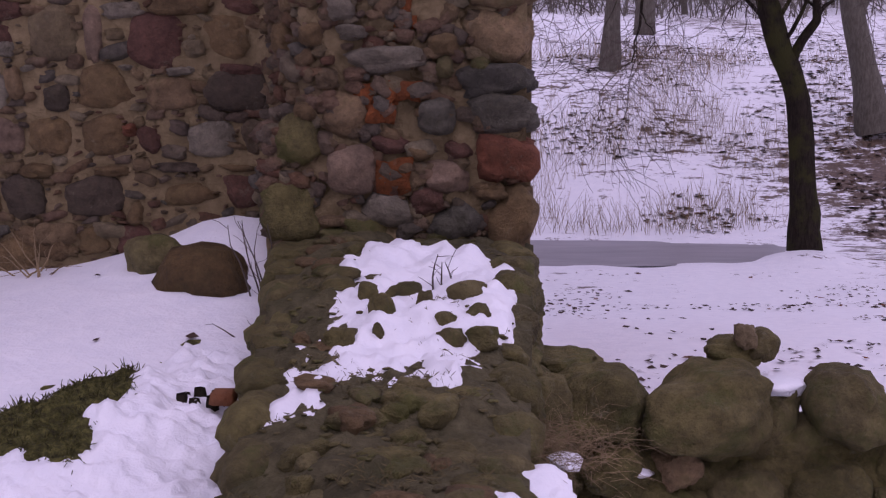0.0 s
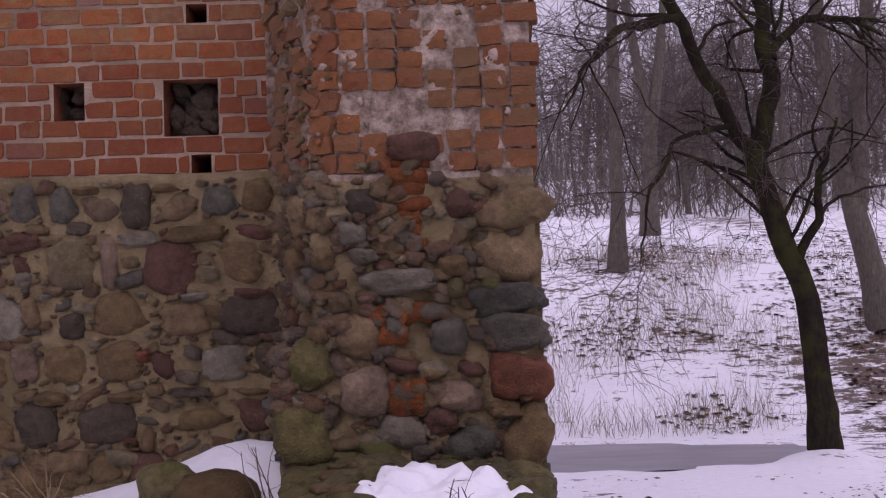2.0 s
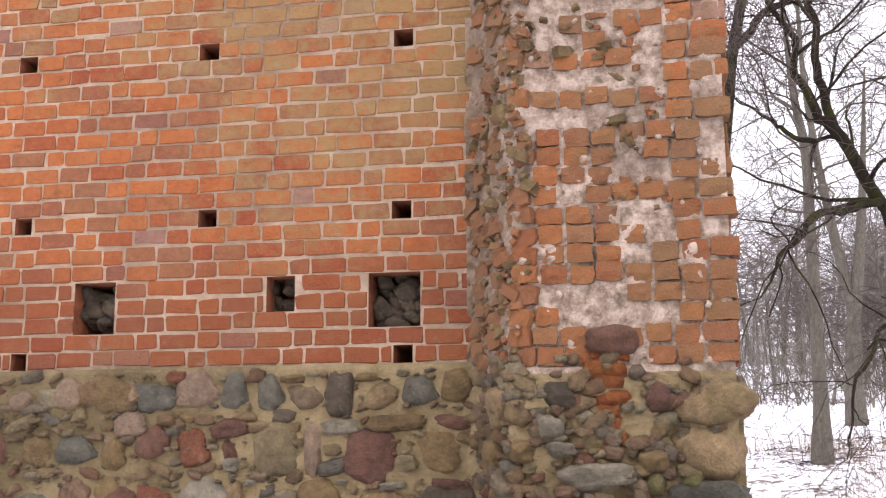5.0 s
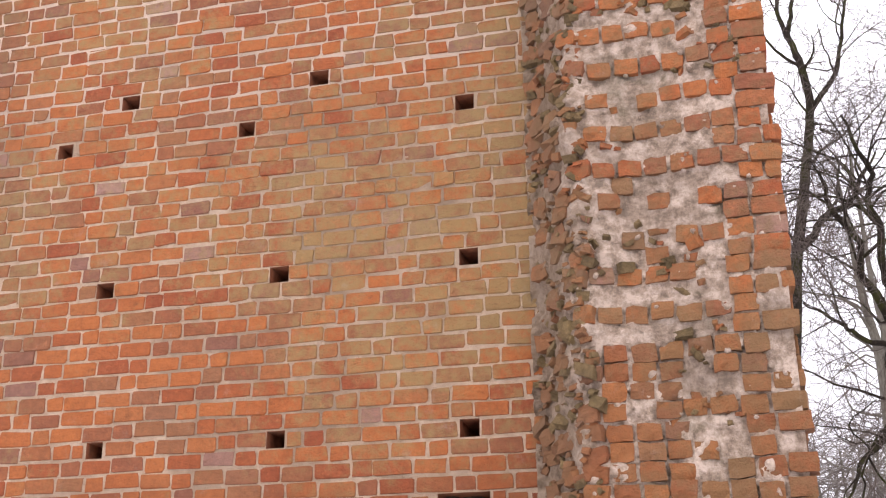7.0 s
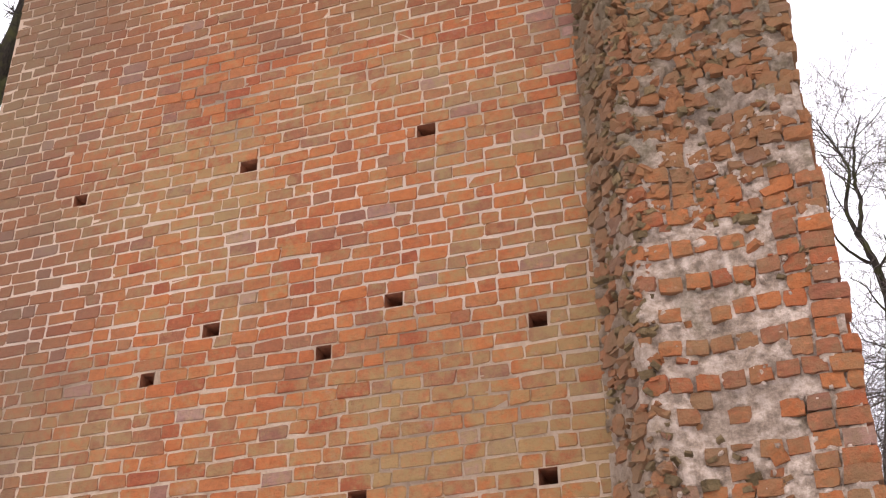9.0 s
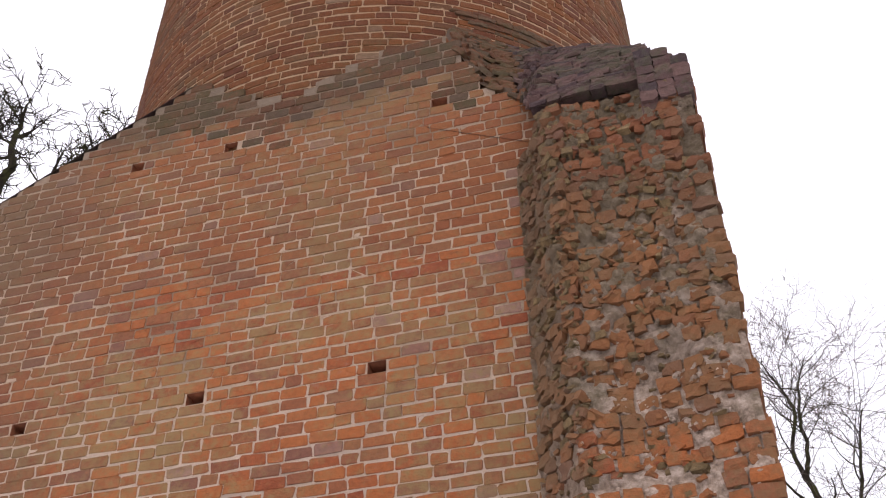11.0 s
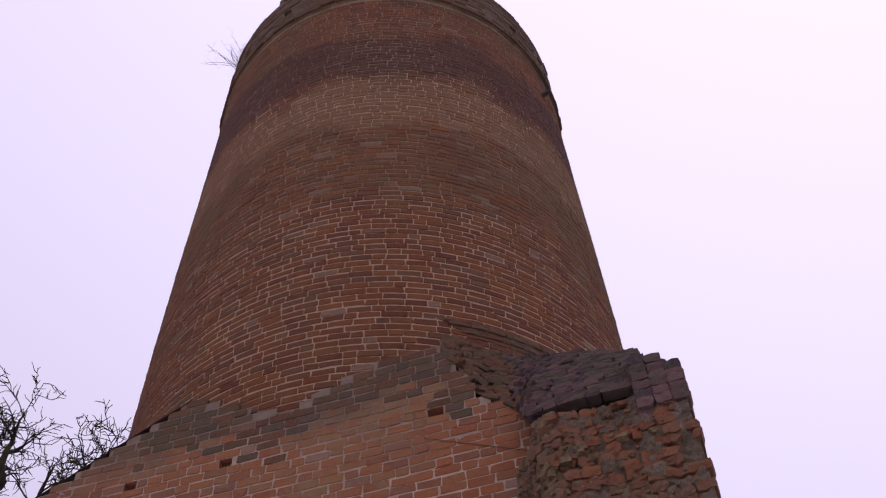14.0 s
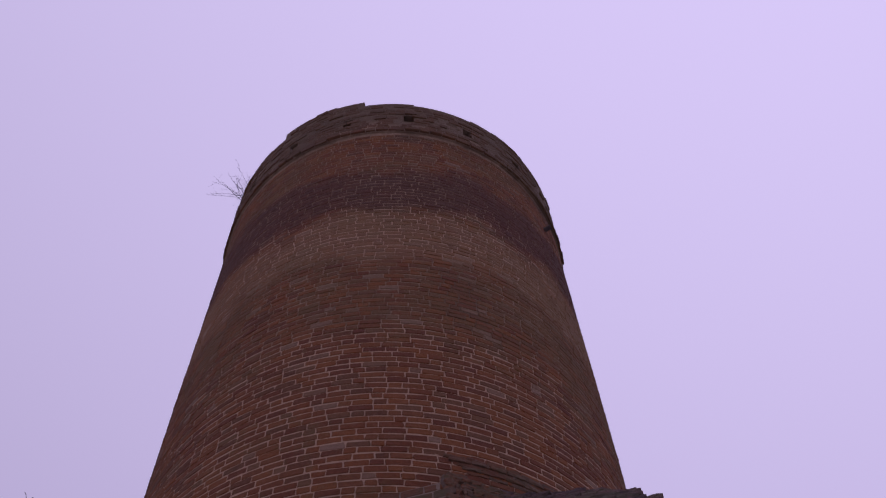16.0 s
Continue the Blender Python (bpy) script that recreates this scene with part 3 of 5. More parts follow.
wall_stone(-1.05, 2.07, 0.10, 0.19, m_buff, 5)
wall_stone(-2.83, 2.18, 0.12, 0.07, m_red, 6)
wall_stone(-2.52, 1.89, 0.23, 0.09, m_plum, -5)
wall_stone(-1.55, 1.91, 0.30, 0.09, m_brown, -3)
wall_stone(-1.23, 1.91, 0.25, 0.08, m_plum, 4)
wall_stone(-1.87, 1.89, 0.21, 0.08, m_pale, -4)
wall_stone(-2.16, 2.16, 0.15, 0.04, m_brown, 0)
wall_stone(-1.72, 2.16, 0.15, 0.05, m_brown, 0)
wall_stone(-3.12, 1.92, 0.20, 0.12, m_lilac, 0)
wall_stone(-2.98, 1.82, 0.17, 0.19, m_plum, 12)
wall_stone(-2.90, 1.94, 0.16, 0.07, m_stone, 0)
wall_stone(-2.77, 1.95, 0.13, 0.05, m_brown, 0)
wall_stone(-2.35, 1.89, 0.14, 0.06, m_stone, 0)
wall_stone(-3.21, 1.74, 0.17, 0.16, m_brown, 0)
wall_stone(-3.45, 1.77, 0.25, 0.17, m_slate, 0)
wall_stone(-2.73, 1.78, 0.17, 0.19, m_red, -8)
wall_stone(-2.51, 1.76, 0.12, 0.12, m_plum, 0)
wall_stone(-2.51, 1.69, 0.10, 0.07, m_pale, 0)
wall_stone(-2.26, 1.77, 0.26, 0.24, m_stone, -4)
wall_stone(-2.03, 1.77, 0.14, 0.29, m_lilac, 6)
wall_stone(-1.72, 1.74, 0.29, 0.25, m_plum, 14)
wall_stone(-1.31, 1.75, 0.30, 0.23, m_brown, -3)
wall_stone(-1.02, 1.72, 0.20, 0.21, m_brown, 10)
wall_stone(-0.88, 1.79, 0.11, 0.12, m_plum, 0)
wall_stone(-1.50, 1.69, 0.13, 0.09, m_stone, 0)
wall_stone(-3.24, 1.51, 0.20, 0.22, m_brown, 0)
wall_stone(-2.96, 1.47, 0.22, 0.20, m_red, 5)
wall_stone(-2.65, 1.48, 0.31, 0.22, m_pale, 12)
wall_stone(-2.46, 1.51, 0.08, 0.17, m_buff, -14)
wall_stone(-2.25, 1.43, 0.14, 0.12, m_dark, 0)
wall_stone(-1.98, 1.48, 0.29, 0.24, m_brown, 0)
wall_stone(-1.63, 1.45, 0.26, 0.16, m_buff, -3)
wall_stone(-1.25, 1.46, 0.33, 0.20, m_dark, 4)
wall_stone(-1.08, 1.39, 0.11, 0.11, m_dark, 0)
wall_stone(-1.58, 1.57, 0.14, 0.05, m_pale, -10)
wall_stone(-1.25, 1.57, 0.22, 0.08, m_plum, 0)
wall_stone(-1.86, 1.59, 0.09, 0.03, m_pale, 0)
wall_stone(-2.39, 1.59, 0.08, 0.03, m_pale, -12)
wall_stone(-1.02, 1.52, 0.10, 0.11, m_stone, 0)
wall_stone(-0.91, 1.47, 0.10, 0.08, m_brown, 0)
wall_stone(-3.08, 1.23, 0.37, 0.17, m_brown, 4)
wall_stone(-2.75, 1.21, 0.20, 0.20, m_brown, -8)
wall_stone(-2.51, 1.23, 0.14, 0.19, m_lilac, 0)
wall_stone(-2.30, 1.23, 0.23, 0.16, m_brown, 6)
wall_stone(-2.00, 1.23, 0.25, 0.18, m_brown, -5)
wall_stone(-1.75, 1.21, 0.16, 0.15, m_plum, 0)
wall_stone(-1.43, 1.21, 0.26, 0.16, m_pale, -3)
wall_stone(-1.18, 1.22, 0.16, 0.18, m_stone, 0)
wall_stone(-1.86, 1.26, 0.08, 0.06, m_red, 0)
wall_stone(-2.68, 1.20, 0.22, 0.18, m_brown, 5)
wall_stone(-2.45, 0.89, 0.26, 0.23, m_dark, 6)
wall_stone(-2.08, 0.90, 0.32, 0.18, m_dark, -8)
wall_stone(-1.25, 0.95, 0.25, 0.21, m_plum, 0)
wall_stone(-2.37, 1.04, 0.19, 0.07, m_brown, 0)
wall_stone(-1.60, 1.06, 0.23, 0.05, m_dark, 0)
wall_stone(-1.28, 1.06, 0.24, 0.05, m_brown, 0)
wall_stone(-1.84, 0.80, 0.09, 0.12, m_brown, 12)
wall_stone(-1.97, 1.04, 0.20, 0.05, m_brown, 0)
wall_stone(-1.54, 0.91, 0.28, 0.12, m_brown, -6)
wall_stone(-1.99, 0.72, 0.18, 0.09, m_stone, 0)
wall_stone(-2.74, 0.87, 0.28, 0.18, m_brown, 0)
wall_stone(-2.27, 0.70, 0.22, 0.12, m_stone, 0)
wall_stone(-2.51, 0.58, 0.22, 0.15, m_brown, 0)
chips = Soup()
for cz, hh in ((2.09, 0.105), (1.77, 0.125), (1.48, 0.12), (1.20, 0.105), (0.93, 0.115), (0.64, 0.12), (0.35, 0.13)):
    x = -6.0 + rng.uniform(0, 0.2)
    while x < -0.98:
        w = rng.uniform(0.14, 0.34) if cz < 2 else rng.uniform(0.11, 0.21)
        h = hh * rng.uniform(0.6, 0.9)
        if (x + w < -2.95 if cz > 0.7 else True):
            m = int(rng.integers(7))
            beds.append((x + w / 2, cz, w / 2, h))
            lay_stone(footing, x + w / 2, W_Y + 0.004, cz + rng.normal(0, 0.02), w / 2, 0.07, h, (m_stone, m_brown, m_stone, m_plum, m_slate, m_brown, m_lilac)[m], tilt=rng.normal(0, 9))
        x += w + rng.uniform(0.015, 0.06)


def free_of(x, z, r, slack=0.0):
    """Whether a small stone fits between the large ones."""
    return all(((x - bx) / (bw + r)) ** 2 + ((z - bz) / (bh + r)) ** 2 > 1 - slack for bx, bz, bw, bh in beds)


for k in range(2800):
    x, z, r = rng.uniform(-4.4, -0.92), rng.uniform(0.45, 2.2), (0.042, 0.028, 0.017, 0.011)[k // 700] * rng.uniform(0.8, 1.25)
    if free_of(x, z, r, 0.12):
        beds.append((x, z, r * 1.25, r * 0.9))
        v, f = CHIPS[int(rng.integers(10))]
        chips.add(turned(v, (r * rng.uniform(1.1, 1.9), 0.04, r * rng.uniform(0.6, 0.95)), (x, W_Y - 0.022, z), (0, rng.normal(0, 16), 0)), f)
part("stone_rubble", chips.mesh("stone_rubble", m_stone), footing, "small chips pressed into the mortar", "stuff")
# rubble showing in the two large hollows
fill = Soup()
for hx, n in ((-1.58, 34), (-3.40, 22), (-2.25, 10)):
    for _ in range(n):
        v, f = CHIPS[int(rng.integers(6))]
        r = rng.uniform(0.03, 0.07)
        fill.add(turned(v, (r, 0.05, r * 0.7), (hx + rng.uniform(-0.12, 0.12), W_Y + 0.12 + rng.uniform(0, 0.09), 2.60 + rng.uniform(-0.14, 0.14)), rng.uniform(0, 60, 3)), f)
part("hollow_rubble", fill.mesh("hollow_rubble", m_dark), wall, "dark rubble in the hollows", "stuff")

# sloping corners between square and round
for sx, cx, z0, gain in ((1, W_L, 9.28, 0.6), (-1, W_R, 8.2, 0.5)):
    cope, pts = Soup(), []
    for k in range(9):
        u = k / 8 * 1.95
        for j in range(5):
            q = u * (1 - j / 4)
            p = u - q
            pts.append((cx + sx * p, W_Y + q - 0.01, z0 + gain * u + 0.02))
    cope.add(pts, [(k * 5 + j, k * 5 + j + 1, (k + 1) * 5 + j + 1, (k + 1) * 5 + j) for k in range(8) for j in range(4)])
    part("corner_slope", cope.mesh("corner_slope", m_cope), base, "mossy sloping brick corners")

# ---- the round shaft ----


def radius(z):
    return RAD - 0.0185 * (z - 11.0) + 0.02 * math.exp(-((z - 14.0) / 3.0) ** 2)


def ring_mesh(name, zs, radii, n, material):
    v, f = [], []
    for z, r in zip(zs, radii):
        v += [(AXIS.x + r * math.cos(k * math.tau / n), AXIS.y + r * math.sin(k * math.tau / n), z) for k in range(n)]
    for j in range(len(zs) - 1):
        f += [(j * n + k, j * n + (k + 1) % n, (j + 1) * n + (k + 1) % n, (j + 1) * n + k) for k in range(n)]
    return mesh_of(name, v, f, material)


zs = np.linspace(9.2, 20.0, 28)
shaft = part("shaft", ring_mesh("shaft", zs, [radius(z) - 0.0034 for z in zs], 96, m_tower_mortar), tower, "round brick shaft")


def bent(v, angle, z, r):
    """Brings a brick's corners onto the round wall."""
    a = angle + v[:, 0] / r
    rr = r - v[:, 1]
    return np.stack([AXIS.x + rr * np.cos(a), AXIS.y + rr * np.sin(a), z + v[:, 2]], 1)


courses = Soup()
for c in range(100):
    z = 9.5 + (c + 0.5) * COURSE
    if z > 19.86:
        break
    r = radius(z)
    a, end, k = rng.uniform(0, 0.1), math.tau, int(rng.integers(3))
    first = a
    while a < first + end - 0.02:
        w = (0.235, 0.235, 0.13)[k % 3] * rng.uniform(0.9, 1.1)
        k += 1 if rng.random() > 0.12 else 2
        v = brick_points(w, 0.081, 0.03, abs(rng.normal(0.003, 0.002)))
        courses.add(bent(v, a + w / 2 / r, z + rng.normal(0, 0.003), r)[:, :], [q[::-1] for q in BRICK_FACES])
        a += (w + 0.011) / r
part("brickwork", courses.mesh("brickwork", m_tower_brick, False), shaft, "red brick courses with pale joints", "stuff")

# parapet with its row of small openings
par, pb = Soup(), Soup()
N_SEG, R_OUT, R_IN = 108, radius(20) + 0.03, radius(20) - 0.45
for k in range(N_SEG):
    a0, a1 = k * math.tau / N_SEG, (k + 1) * math.tau / N_SEG
    top = 21.12 + 0.10 * round(fbm(math.cos(a0) * 3, math.sin(a0) * 3, 2) * 2.2) * 0.5 + 0.10 * smooth(-0.2, 0.6, -math.cos(a0)) + (0.17 if 4.3 < a0 < 4.78 else 0.0)
    spans = [(19.9, 20.32), (20.58, top)] if k % 6 == 3 else [(19.9, top)]
    for z0, z1 in spans:
        q = [(AXIS.x + r * math.cos(a), AXIS.y + r * math.sin(a), z) for z in (z0, z1) for r in (R_OUT, R_IN) for a in (a0, a1)]
        par.add(q, [(0, 4, 5, 1), (2, 3, 7, 6), (4, 6, 7, 5), (0, 1, 3, 2), (0, 2, 6, 4), (1, 5, 7, 3)])
parapet = part("parapet", par.mesh("parapet", m_tower_mortar, False), tower, "ruined parapet with small openings")
bm = bmesh.new()
bm.from_mesh(parapet.data)
bmesh.ops.remove_doubles(bm, verts=bm.verts, dist=0.0005)
bm.to_mesh(parapet.data)
bm.free()
for c in range(14):
    z, r = 19.95 + c * COURSE, R_OUT + 0.005 + (0.03 if c < 1 else 0)
    a = 0.0
    while a < math.tau:
        w = 0.24 * rng.uniform(0.5, 1.1)
        k = int((a + w / 2 / r) / math.tau * N_SEG)
        hole = k % 6 == 3 and 3 < c < 6.5
        if not hole and z < 21.05 + (0.17 if 4.3 < a < 4.78 else 0.0) + 0.10 * smooth(-0.2, 0.6, -math.cos(a)) + 0.2 * fbm(math.cos(a) * 3, math.sin(a) * 3, 2) and rng.random() > 0.03:
            pb.add(bent(brick_points(w, 0.09, 0.05, rng.normal(0, 0.008)), a + w / 2 / r, z, r), [q[::-1] for q in BRICK_FACES])
        a += (w + 0.014) / r
part("brickwork", pb.mesh("brickwork", m_tower_brick, False), parapet, "worn parapet bricks", "stuff")
part("floor_slab", ring_mesh("floor_slab", [19.9, 19.95], [radius(20) - 0.02, 0.01], 64, m_dirt), tower)

# ---- the torn end of the curtain wall, standing against the base ----
S_Y, S_L, S_R = 5.80, -1.10, 0.27
torn = thing("curtain_wall_stub", "torn end of a brick curtain wall on field stones", "wall ruin", (-0.4, 6.1, 0))


def stub_top(x):
    return 8.56


def face_y(x, z):
    """The ragged face: slanting back to the base on its left side."""
    t = smooth(-1.16, -0.80, x) if z > 1.3 else smooth(-1.13, -1.02, x)
    y = W_Y + (S_Y - W_Y) * (0.08 + 0.92 * t)
    if z > 2.15:
        y += 0.02 + 0.035 * fbm(x * 2.2, z * 1.6, 1)
        y += 0.06 * math.exp(-((x + 0.45) / 0.3) ** 2) * smooth(2.3, 3.4, z)
    else:
        y += 0.02 * fbm(x * 5, z * 5, 4)
    return y


def rugged(x, z):
    """How far the crumbled mortar lies behind the brick faces."""
    if z < 2.1:
        return 0.004 + 0.03 * fbm(x * 9, z * 9, 2, 3)
    near, _ = noise.voronoi((x * 11, 3.0, z * 13))
    lump = min(1.0, 2.2 * (near[1] - near[0]))
    wild = 1.0 + 1.6 * (1 - smooth(-0.95, -0.72, x)) + 1.1 * smooth(5.4, 6.4, z)
    return 0.011 + (0.012 * (0.5 - lump) + 0.022 * fbm(x * 6, z * 6, 2, 4) + 0.006 * fbm(x * 30, z * 34, 3, 2)) * wild


def slope(x, z):
    return 0.75 * math.atan((face_y(x + 0.12, z) - face_y(x - 0.12, z)) / 0.24)


sv, sf = [], []
SXN, SZN = 120, 700
for j in range(SZN + 1):
    for i in range(SXN + 1):
        x = S_L - 0.06 + (S_R - 0.03 - S_L + 0.06) * i / SXN
        z = -0.4 + (stub_top(x) + 0.4 - 0.05) * j / SZN
        sv.append((x, face_y(x, z) + rugged(x, z), z))
sf = [(j * (SXN + 1) + i, j * (SXN + 1) + i + 1, (j + 1) * (SXN + 1) + i + 1, (j + 1) * (SXN + 1) + i) for j in range(SZN) for i in range(SXN)]
rows_at = len(sv)
for j in range(SZN + 1):
    x, y, z = sv[j * (SXN + 1) + SXN]
    sv.append((x, 6.75, z))
for j in range(SZN):
    a = j * (SXN + 1) + SXN
    sf.append((a, rows_at + j, rows_at + j + 1, a + SXN + 1))
core_mesh = mesh_of("rubble_core", sv, sf, m_rubble)
core_mesh.materials.append(m_sandy)
core_mesh.polygons.foreach_set("material_index", [1 if sv[q[0]][2] < 2.12 else 0 for q in sf])
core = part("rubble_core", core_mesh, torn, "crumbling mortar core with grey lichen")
loose = Soup()
singles_stub = []
for c in range(63):
    z = 2.148 + (c + 0.5) * COURSE
    x = S_L - 0.06 + rng.uniform(0, 0.06)
    bare = 3.3 < z < 5.35 and c % 2 == 0
    while x < S_R - 0.06:
        edge = x > S_R - 0.33
        w = rng.uniform(0.112, 0.134)
        if x + w > S_R - 0.07:
            w = S_R - x + rng.normal(0, 0.008)
        gone = 0.06 if edge else (0.96 if bare else 0.03)
        if fbm(x * 2.1, z * 1.9, 11) > (0.46 if z > 3.3 else 0.26) and not edge:
            gone = 0.75
        if x < -0.78 and z > 2.6:
            gone = max(gone, 0.25)
        if z > 5.4:
            gone = max(gone, 0.3)
        if rng.random() > gone and z < stub_top(x) - 0.05:
            proud = rng.uniform(0.003, 0.014)
            cx = x + w / 2
            proud += 0.014 * (1 - smooth(-1.0, -0.8, cx))
            wild = 1.0 + 1.2 * smooth(5.2, 6.2, z) + (0.8 if cx < -0.75 else 0)
            v = torn_brick(w, rng.uniform(0.084, 0.096), 0.12, proud, 0.003 * wild, 0.003 * wild)
            v = v @ np.array(Euler((rng.normal(0, 0.018 * wild), rng.normal(0, 0.02 * wild), slope(cx, z) + rng.normal(0, 0.025))).to_matrix()).T
            place = (cx, face_y(cx, z), z + rng.normal(0, 0.006))
            if c < 30 and len(singles_stub) < 230:
                singles_stub.append((v, place))
            else:
                loose.add(v + place, TORN_FACES)
        x += w + rng.uniform(0.01, 0.018)
    # toothed right edge
    y = S_Y + 0.12
    while y < 6.7:
        d = rng.uniform(0.12, 0.24)
        v = brick_points(d, 0.088, 0.12, 0.0)
        v = np.stack([S_R - 0.01 - v[:, 1] + rng.normal(0, 0.006), y + d / 2 + v[:, 0], z + v[:, 2]], 1)
        loose.add(v, BRICK_FACES)
        y += d + 0.014
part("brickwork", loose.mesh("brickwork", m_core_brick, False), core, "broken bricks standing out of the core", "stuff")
pieces, grit = Soup(), Soup()
for k in range(1350):
    if k < 700:
        x, z = rng.uniform(S_L - 0.02, -0.74), rng.uniform(2.2, 8.5)
    elif k < 1120:
        x, z = rng.uniform(-0.85, S_R - 0.12), rng.uniform(5.3, 8.5)
    else:
        x, z = rng.uniform(-0.8, S_R - 0.15), rng.uniform(2.9, 5.4)
        if fbm(x * 2.1, z * 1.9, 11) < 0.2:
            continue
    r = rng.uniform(0.03, 0.1) if rng.random() < 0.5 else rng.uniform(0.02, 0.05)
    v = shard(r * rng.uniform(0.8, 1.5), 0.06, r * rng.uniform(0.5, 0.9))
    v = v @ np.array(Euler((rng.normal(0, 0.3), rng.normal(0, 0.35), slope(x, z) + rng.normal(0, 0.3))).to_matrix()).T
    (pieces if rng.random() < 0.62 else grit).add(v + (x, face_y(x, z) + rng.uniform(0.004, 0.026), z), SHARD_FACES)
part("brick_rubble", pieces.mesh("brick_rubble", m_core_brick, False), core, "broken brick ends in the core", "stuff")
part("stone_rubble", grit.mesh("stone_rubble", m_brown, False), core, "broken stones in the core", "stuff")
lumps = Soup()
for _ in range(220):
    x, z = rng.uniform(S_L, S_R - 0.05), rng.uniform(2.2, 8.5)
    r = rng.uniform(0.006, 0.015)
    v, f = CHIPS[int(rng.integers(6))]
    lumps.add(turned(v, (r * rng.uniform(1, 1.8), r, r), (x, face_y(x, z), z), rng.uniform(0, 180, 3)), f)
part("mortar_rubble", lumps.mesh("mortar_rubble", m_rubble), core, "lumps of mortar and broken stone", "stuff")

# stones of the stub's foot
foot = part("stone_foot", mesh_of("stone_foot", [(-0.75, 5.92, 0.3), (S_R, 5.92, 0.3), (S_R, 5.92, 2.1), (-0.75, 5.92, 2.1)], [(0, 1, 2, 3)], m_sandy, False), torn,
            "large field stones in mortar")


m_orange = stone_material("brick_lump", [(0.0, (0.145, 0.048, 0.020)), (1.0, (0.20, 0.066, 0.026))], 0.1)


def face_stone(x, z, w, h, material, tilt=0.0):
    lay_stone(foot, x, face_y(x, z) + 0.045, z, w * 0.53, 0.12, h * 0.53, material, tilt=tilt)


face_stone(0.14, 1.97, 0.32, 0.21, m_buff, 3)
face_stone(0.11, 1.73, 0.34, 0.25, m_buff, -4)
face_stone(0.08, 1.52, 0.38, 0.15, m_slate, -5)
face_stone(0.12, 1.36, 0.33, 0.18, m_slate, 0)
face_stone(0.14, 1.15, 0.28, 0.22, m_red, 3)
face_stone(0.18, 0.86, 0.20, 0.31, m_brown, 4)
face_stone(-0.09, 0.84, 0.20, 0.18, m_slate, 10)
face_stone(-0.15, 1.06, 0.25, 0.15, m_lilac, 8)
face_stone(-0.09, 1.19, 0.15, 0.09, m_plum, 0)
face_stone(-0.42, 0.89, 0.26, 0.18, m_pale, 12)
face_stone(-0.56, 0.81, 0.21, 0.15, m_mossy, 0)
face_stone(-0.62, 1.09, 0.24, 0.20, m_lilac, 0)
face_stone(-0.63, 1.36, 0.28, 0.21, m_buff, 18)
face_stone(-0.43, 1.62, 0.42, 0.12, m_pale, -3)
face_stone(-0.20, 1.35, 0.18, 0.15, m_slate, 0)
face_stone(-0.15, 1.58, 0.10, 0.10, m_mossy, 0)
face_stone(-0.17, 1.69, 0.15, 0.09, m_brown, 0)
face_stone(-0.66, 1.86, 0.13, 0.12, m_pale, 0)
face_stone(-0.60, 1.75, 0.16, 0.07, m_pale, 4)
face_stone(-0.60, 2.01, 0.20, 0.14, m_dark, 0)
face_stone(-0.12, 1.99, 0.15, 0.12, m_plum, -14)
face_stone(-0.36, 2.28, 0.26, 0.12, m_plum, 3)
face_stone(-0.86, 1.23, 0.25, 0.22, m_mossy, 0)
face_stone(-0.91, 0.88, 0.27, 0.26, m_mossy, 4)
face_stone(-0.73, 1.22, 0.12, 0.12, m_stone, 0)
face_stone(-0.83, 1.36, 0.12, 0.12, m_brown, 0)
face_stone(-0.42, 1.22, 0.21, 0.10, m_plum, 0)
face_stone(0.07, 0.99, 0.16, 0.08, m_brown, 0)
face_stone(-0.24, 0.94, 0.16, 0.11, m_plum, 0)
face_stone(-0.88, 1.59, 0.17, 0.14, m_stone, 0)
face_stone(-0.80, 1.74, 0.12, 0.09, m_brown, 0)
face_stone(-0.94, 1.73, 0.17, 0.16, m_brown, 0)
face_stone(-0.88, 1.96, 0.20, 0.19, m_buff, 0)
face_stone(-0.68, 0.76, 0.22, 0.09, m_mossy, 0)
face_stone(-0.19, 0.75, 0.25, 0.08, m_mossy, 0)
face_stone(0.06, 0.71, 0.25, 0.06, m_mossy, 0)
face_stone(0.02, 1.59, 0.11, 0.07, m_mossy, 0)
face_stone(-0.28, 1.18, 0.12, 0.08, m_brown, 0)
face_stone(-0.72, 1.53, 0.11, 0.09, m_stone, 0)
face_stone(-0.58, 1.55, 0.14, 0.07, m_stone, 0)
for bx, bz, bw, bh in ((-0.55, 1.44, 0.11, 0.11), (-0.43, 1.46, 0.10, 0.10), (-0.33, 1.47, 0.13, 0.09), (-0.47, 1.36, 0.14, 0.08), (-0.40, 1.06, 0.17, 0.17)):
    part("brick", mesh_of("brick", torn_brick(bw, bh, 0.1, 0.03, 0.007, 0.011), TORN_FACES, m_orange), foot, "orange lump of brick", at=(bx, face_y(bx, bz), bz))
small = Soup()
for k in range(430):
    x, z, r = rng.uniform(S_L + 0.02, S_R - 0.05 if k < 300 else -0.8), rng.uniform(0.7, 2.2), rng.uniform(0.014, 0.042)
    v, f = CHIPS[int(rng.integers(6))]
    small.add(turned(v, (r * rng.uniform(1, 2), 0.045, r), (x, face_y(x, z) + 0.01, z), (0, rng.normal(0, 25), 0)), f)
part("stone_packing", small.mesh("stone_packing", m_stone), foot, "small packing stones", "stuff")
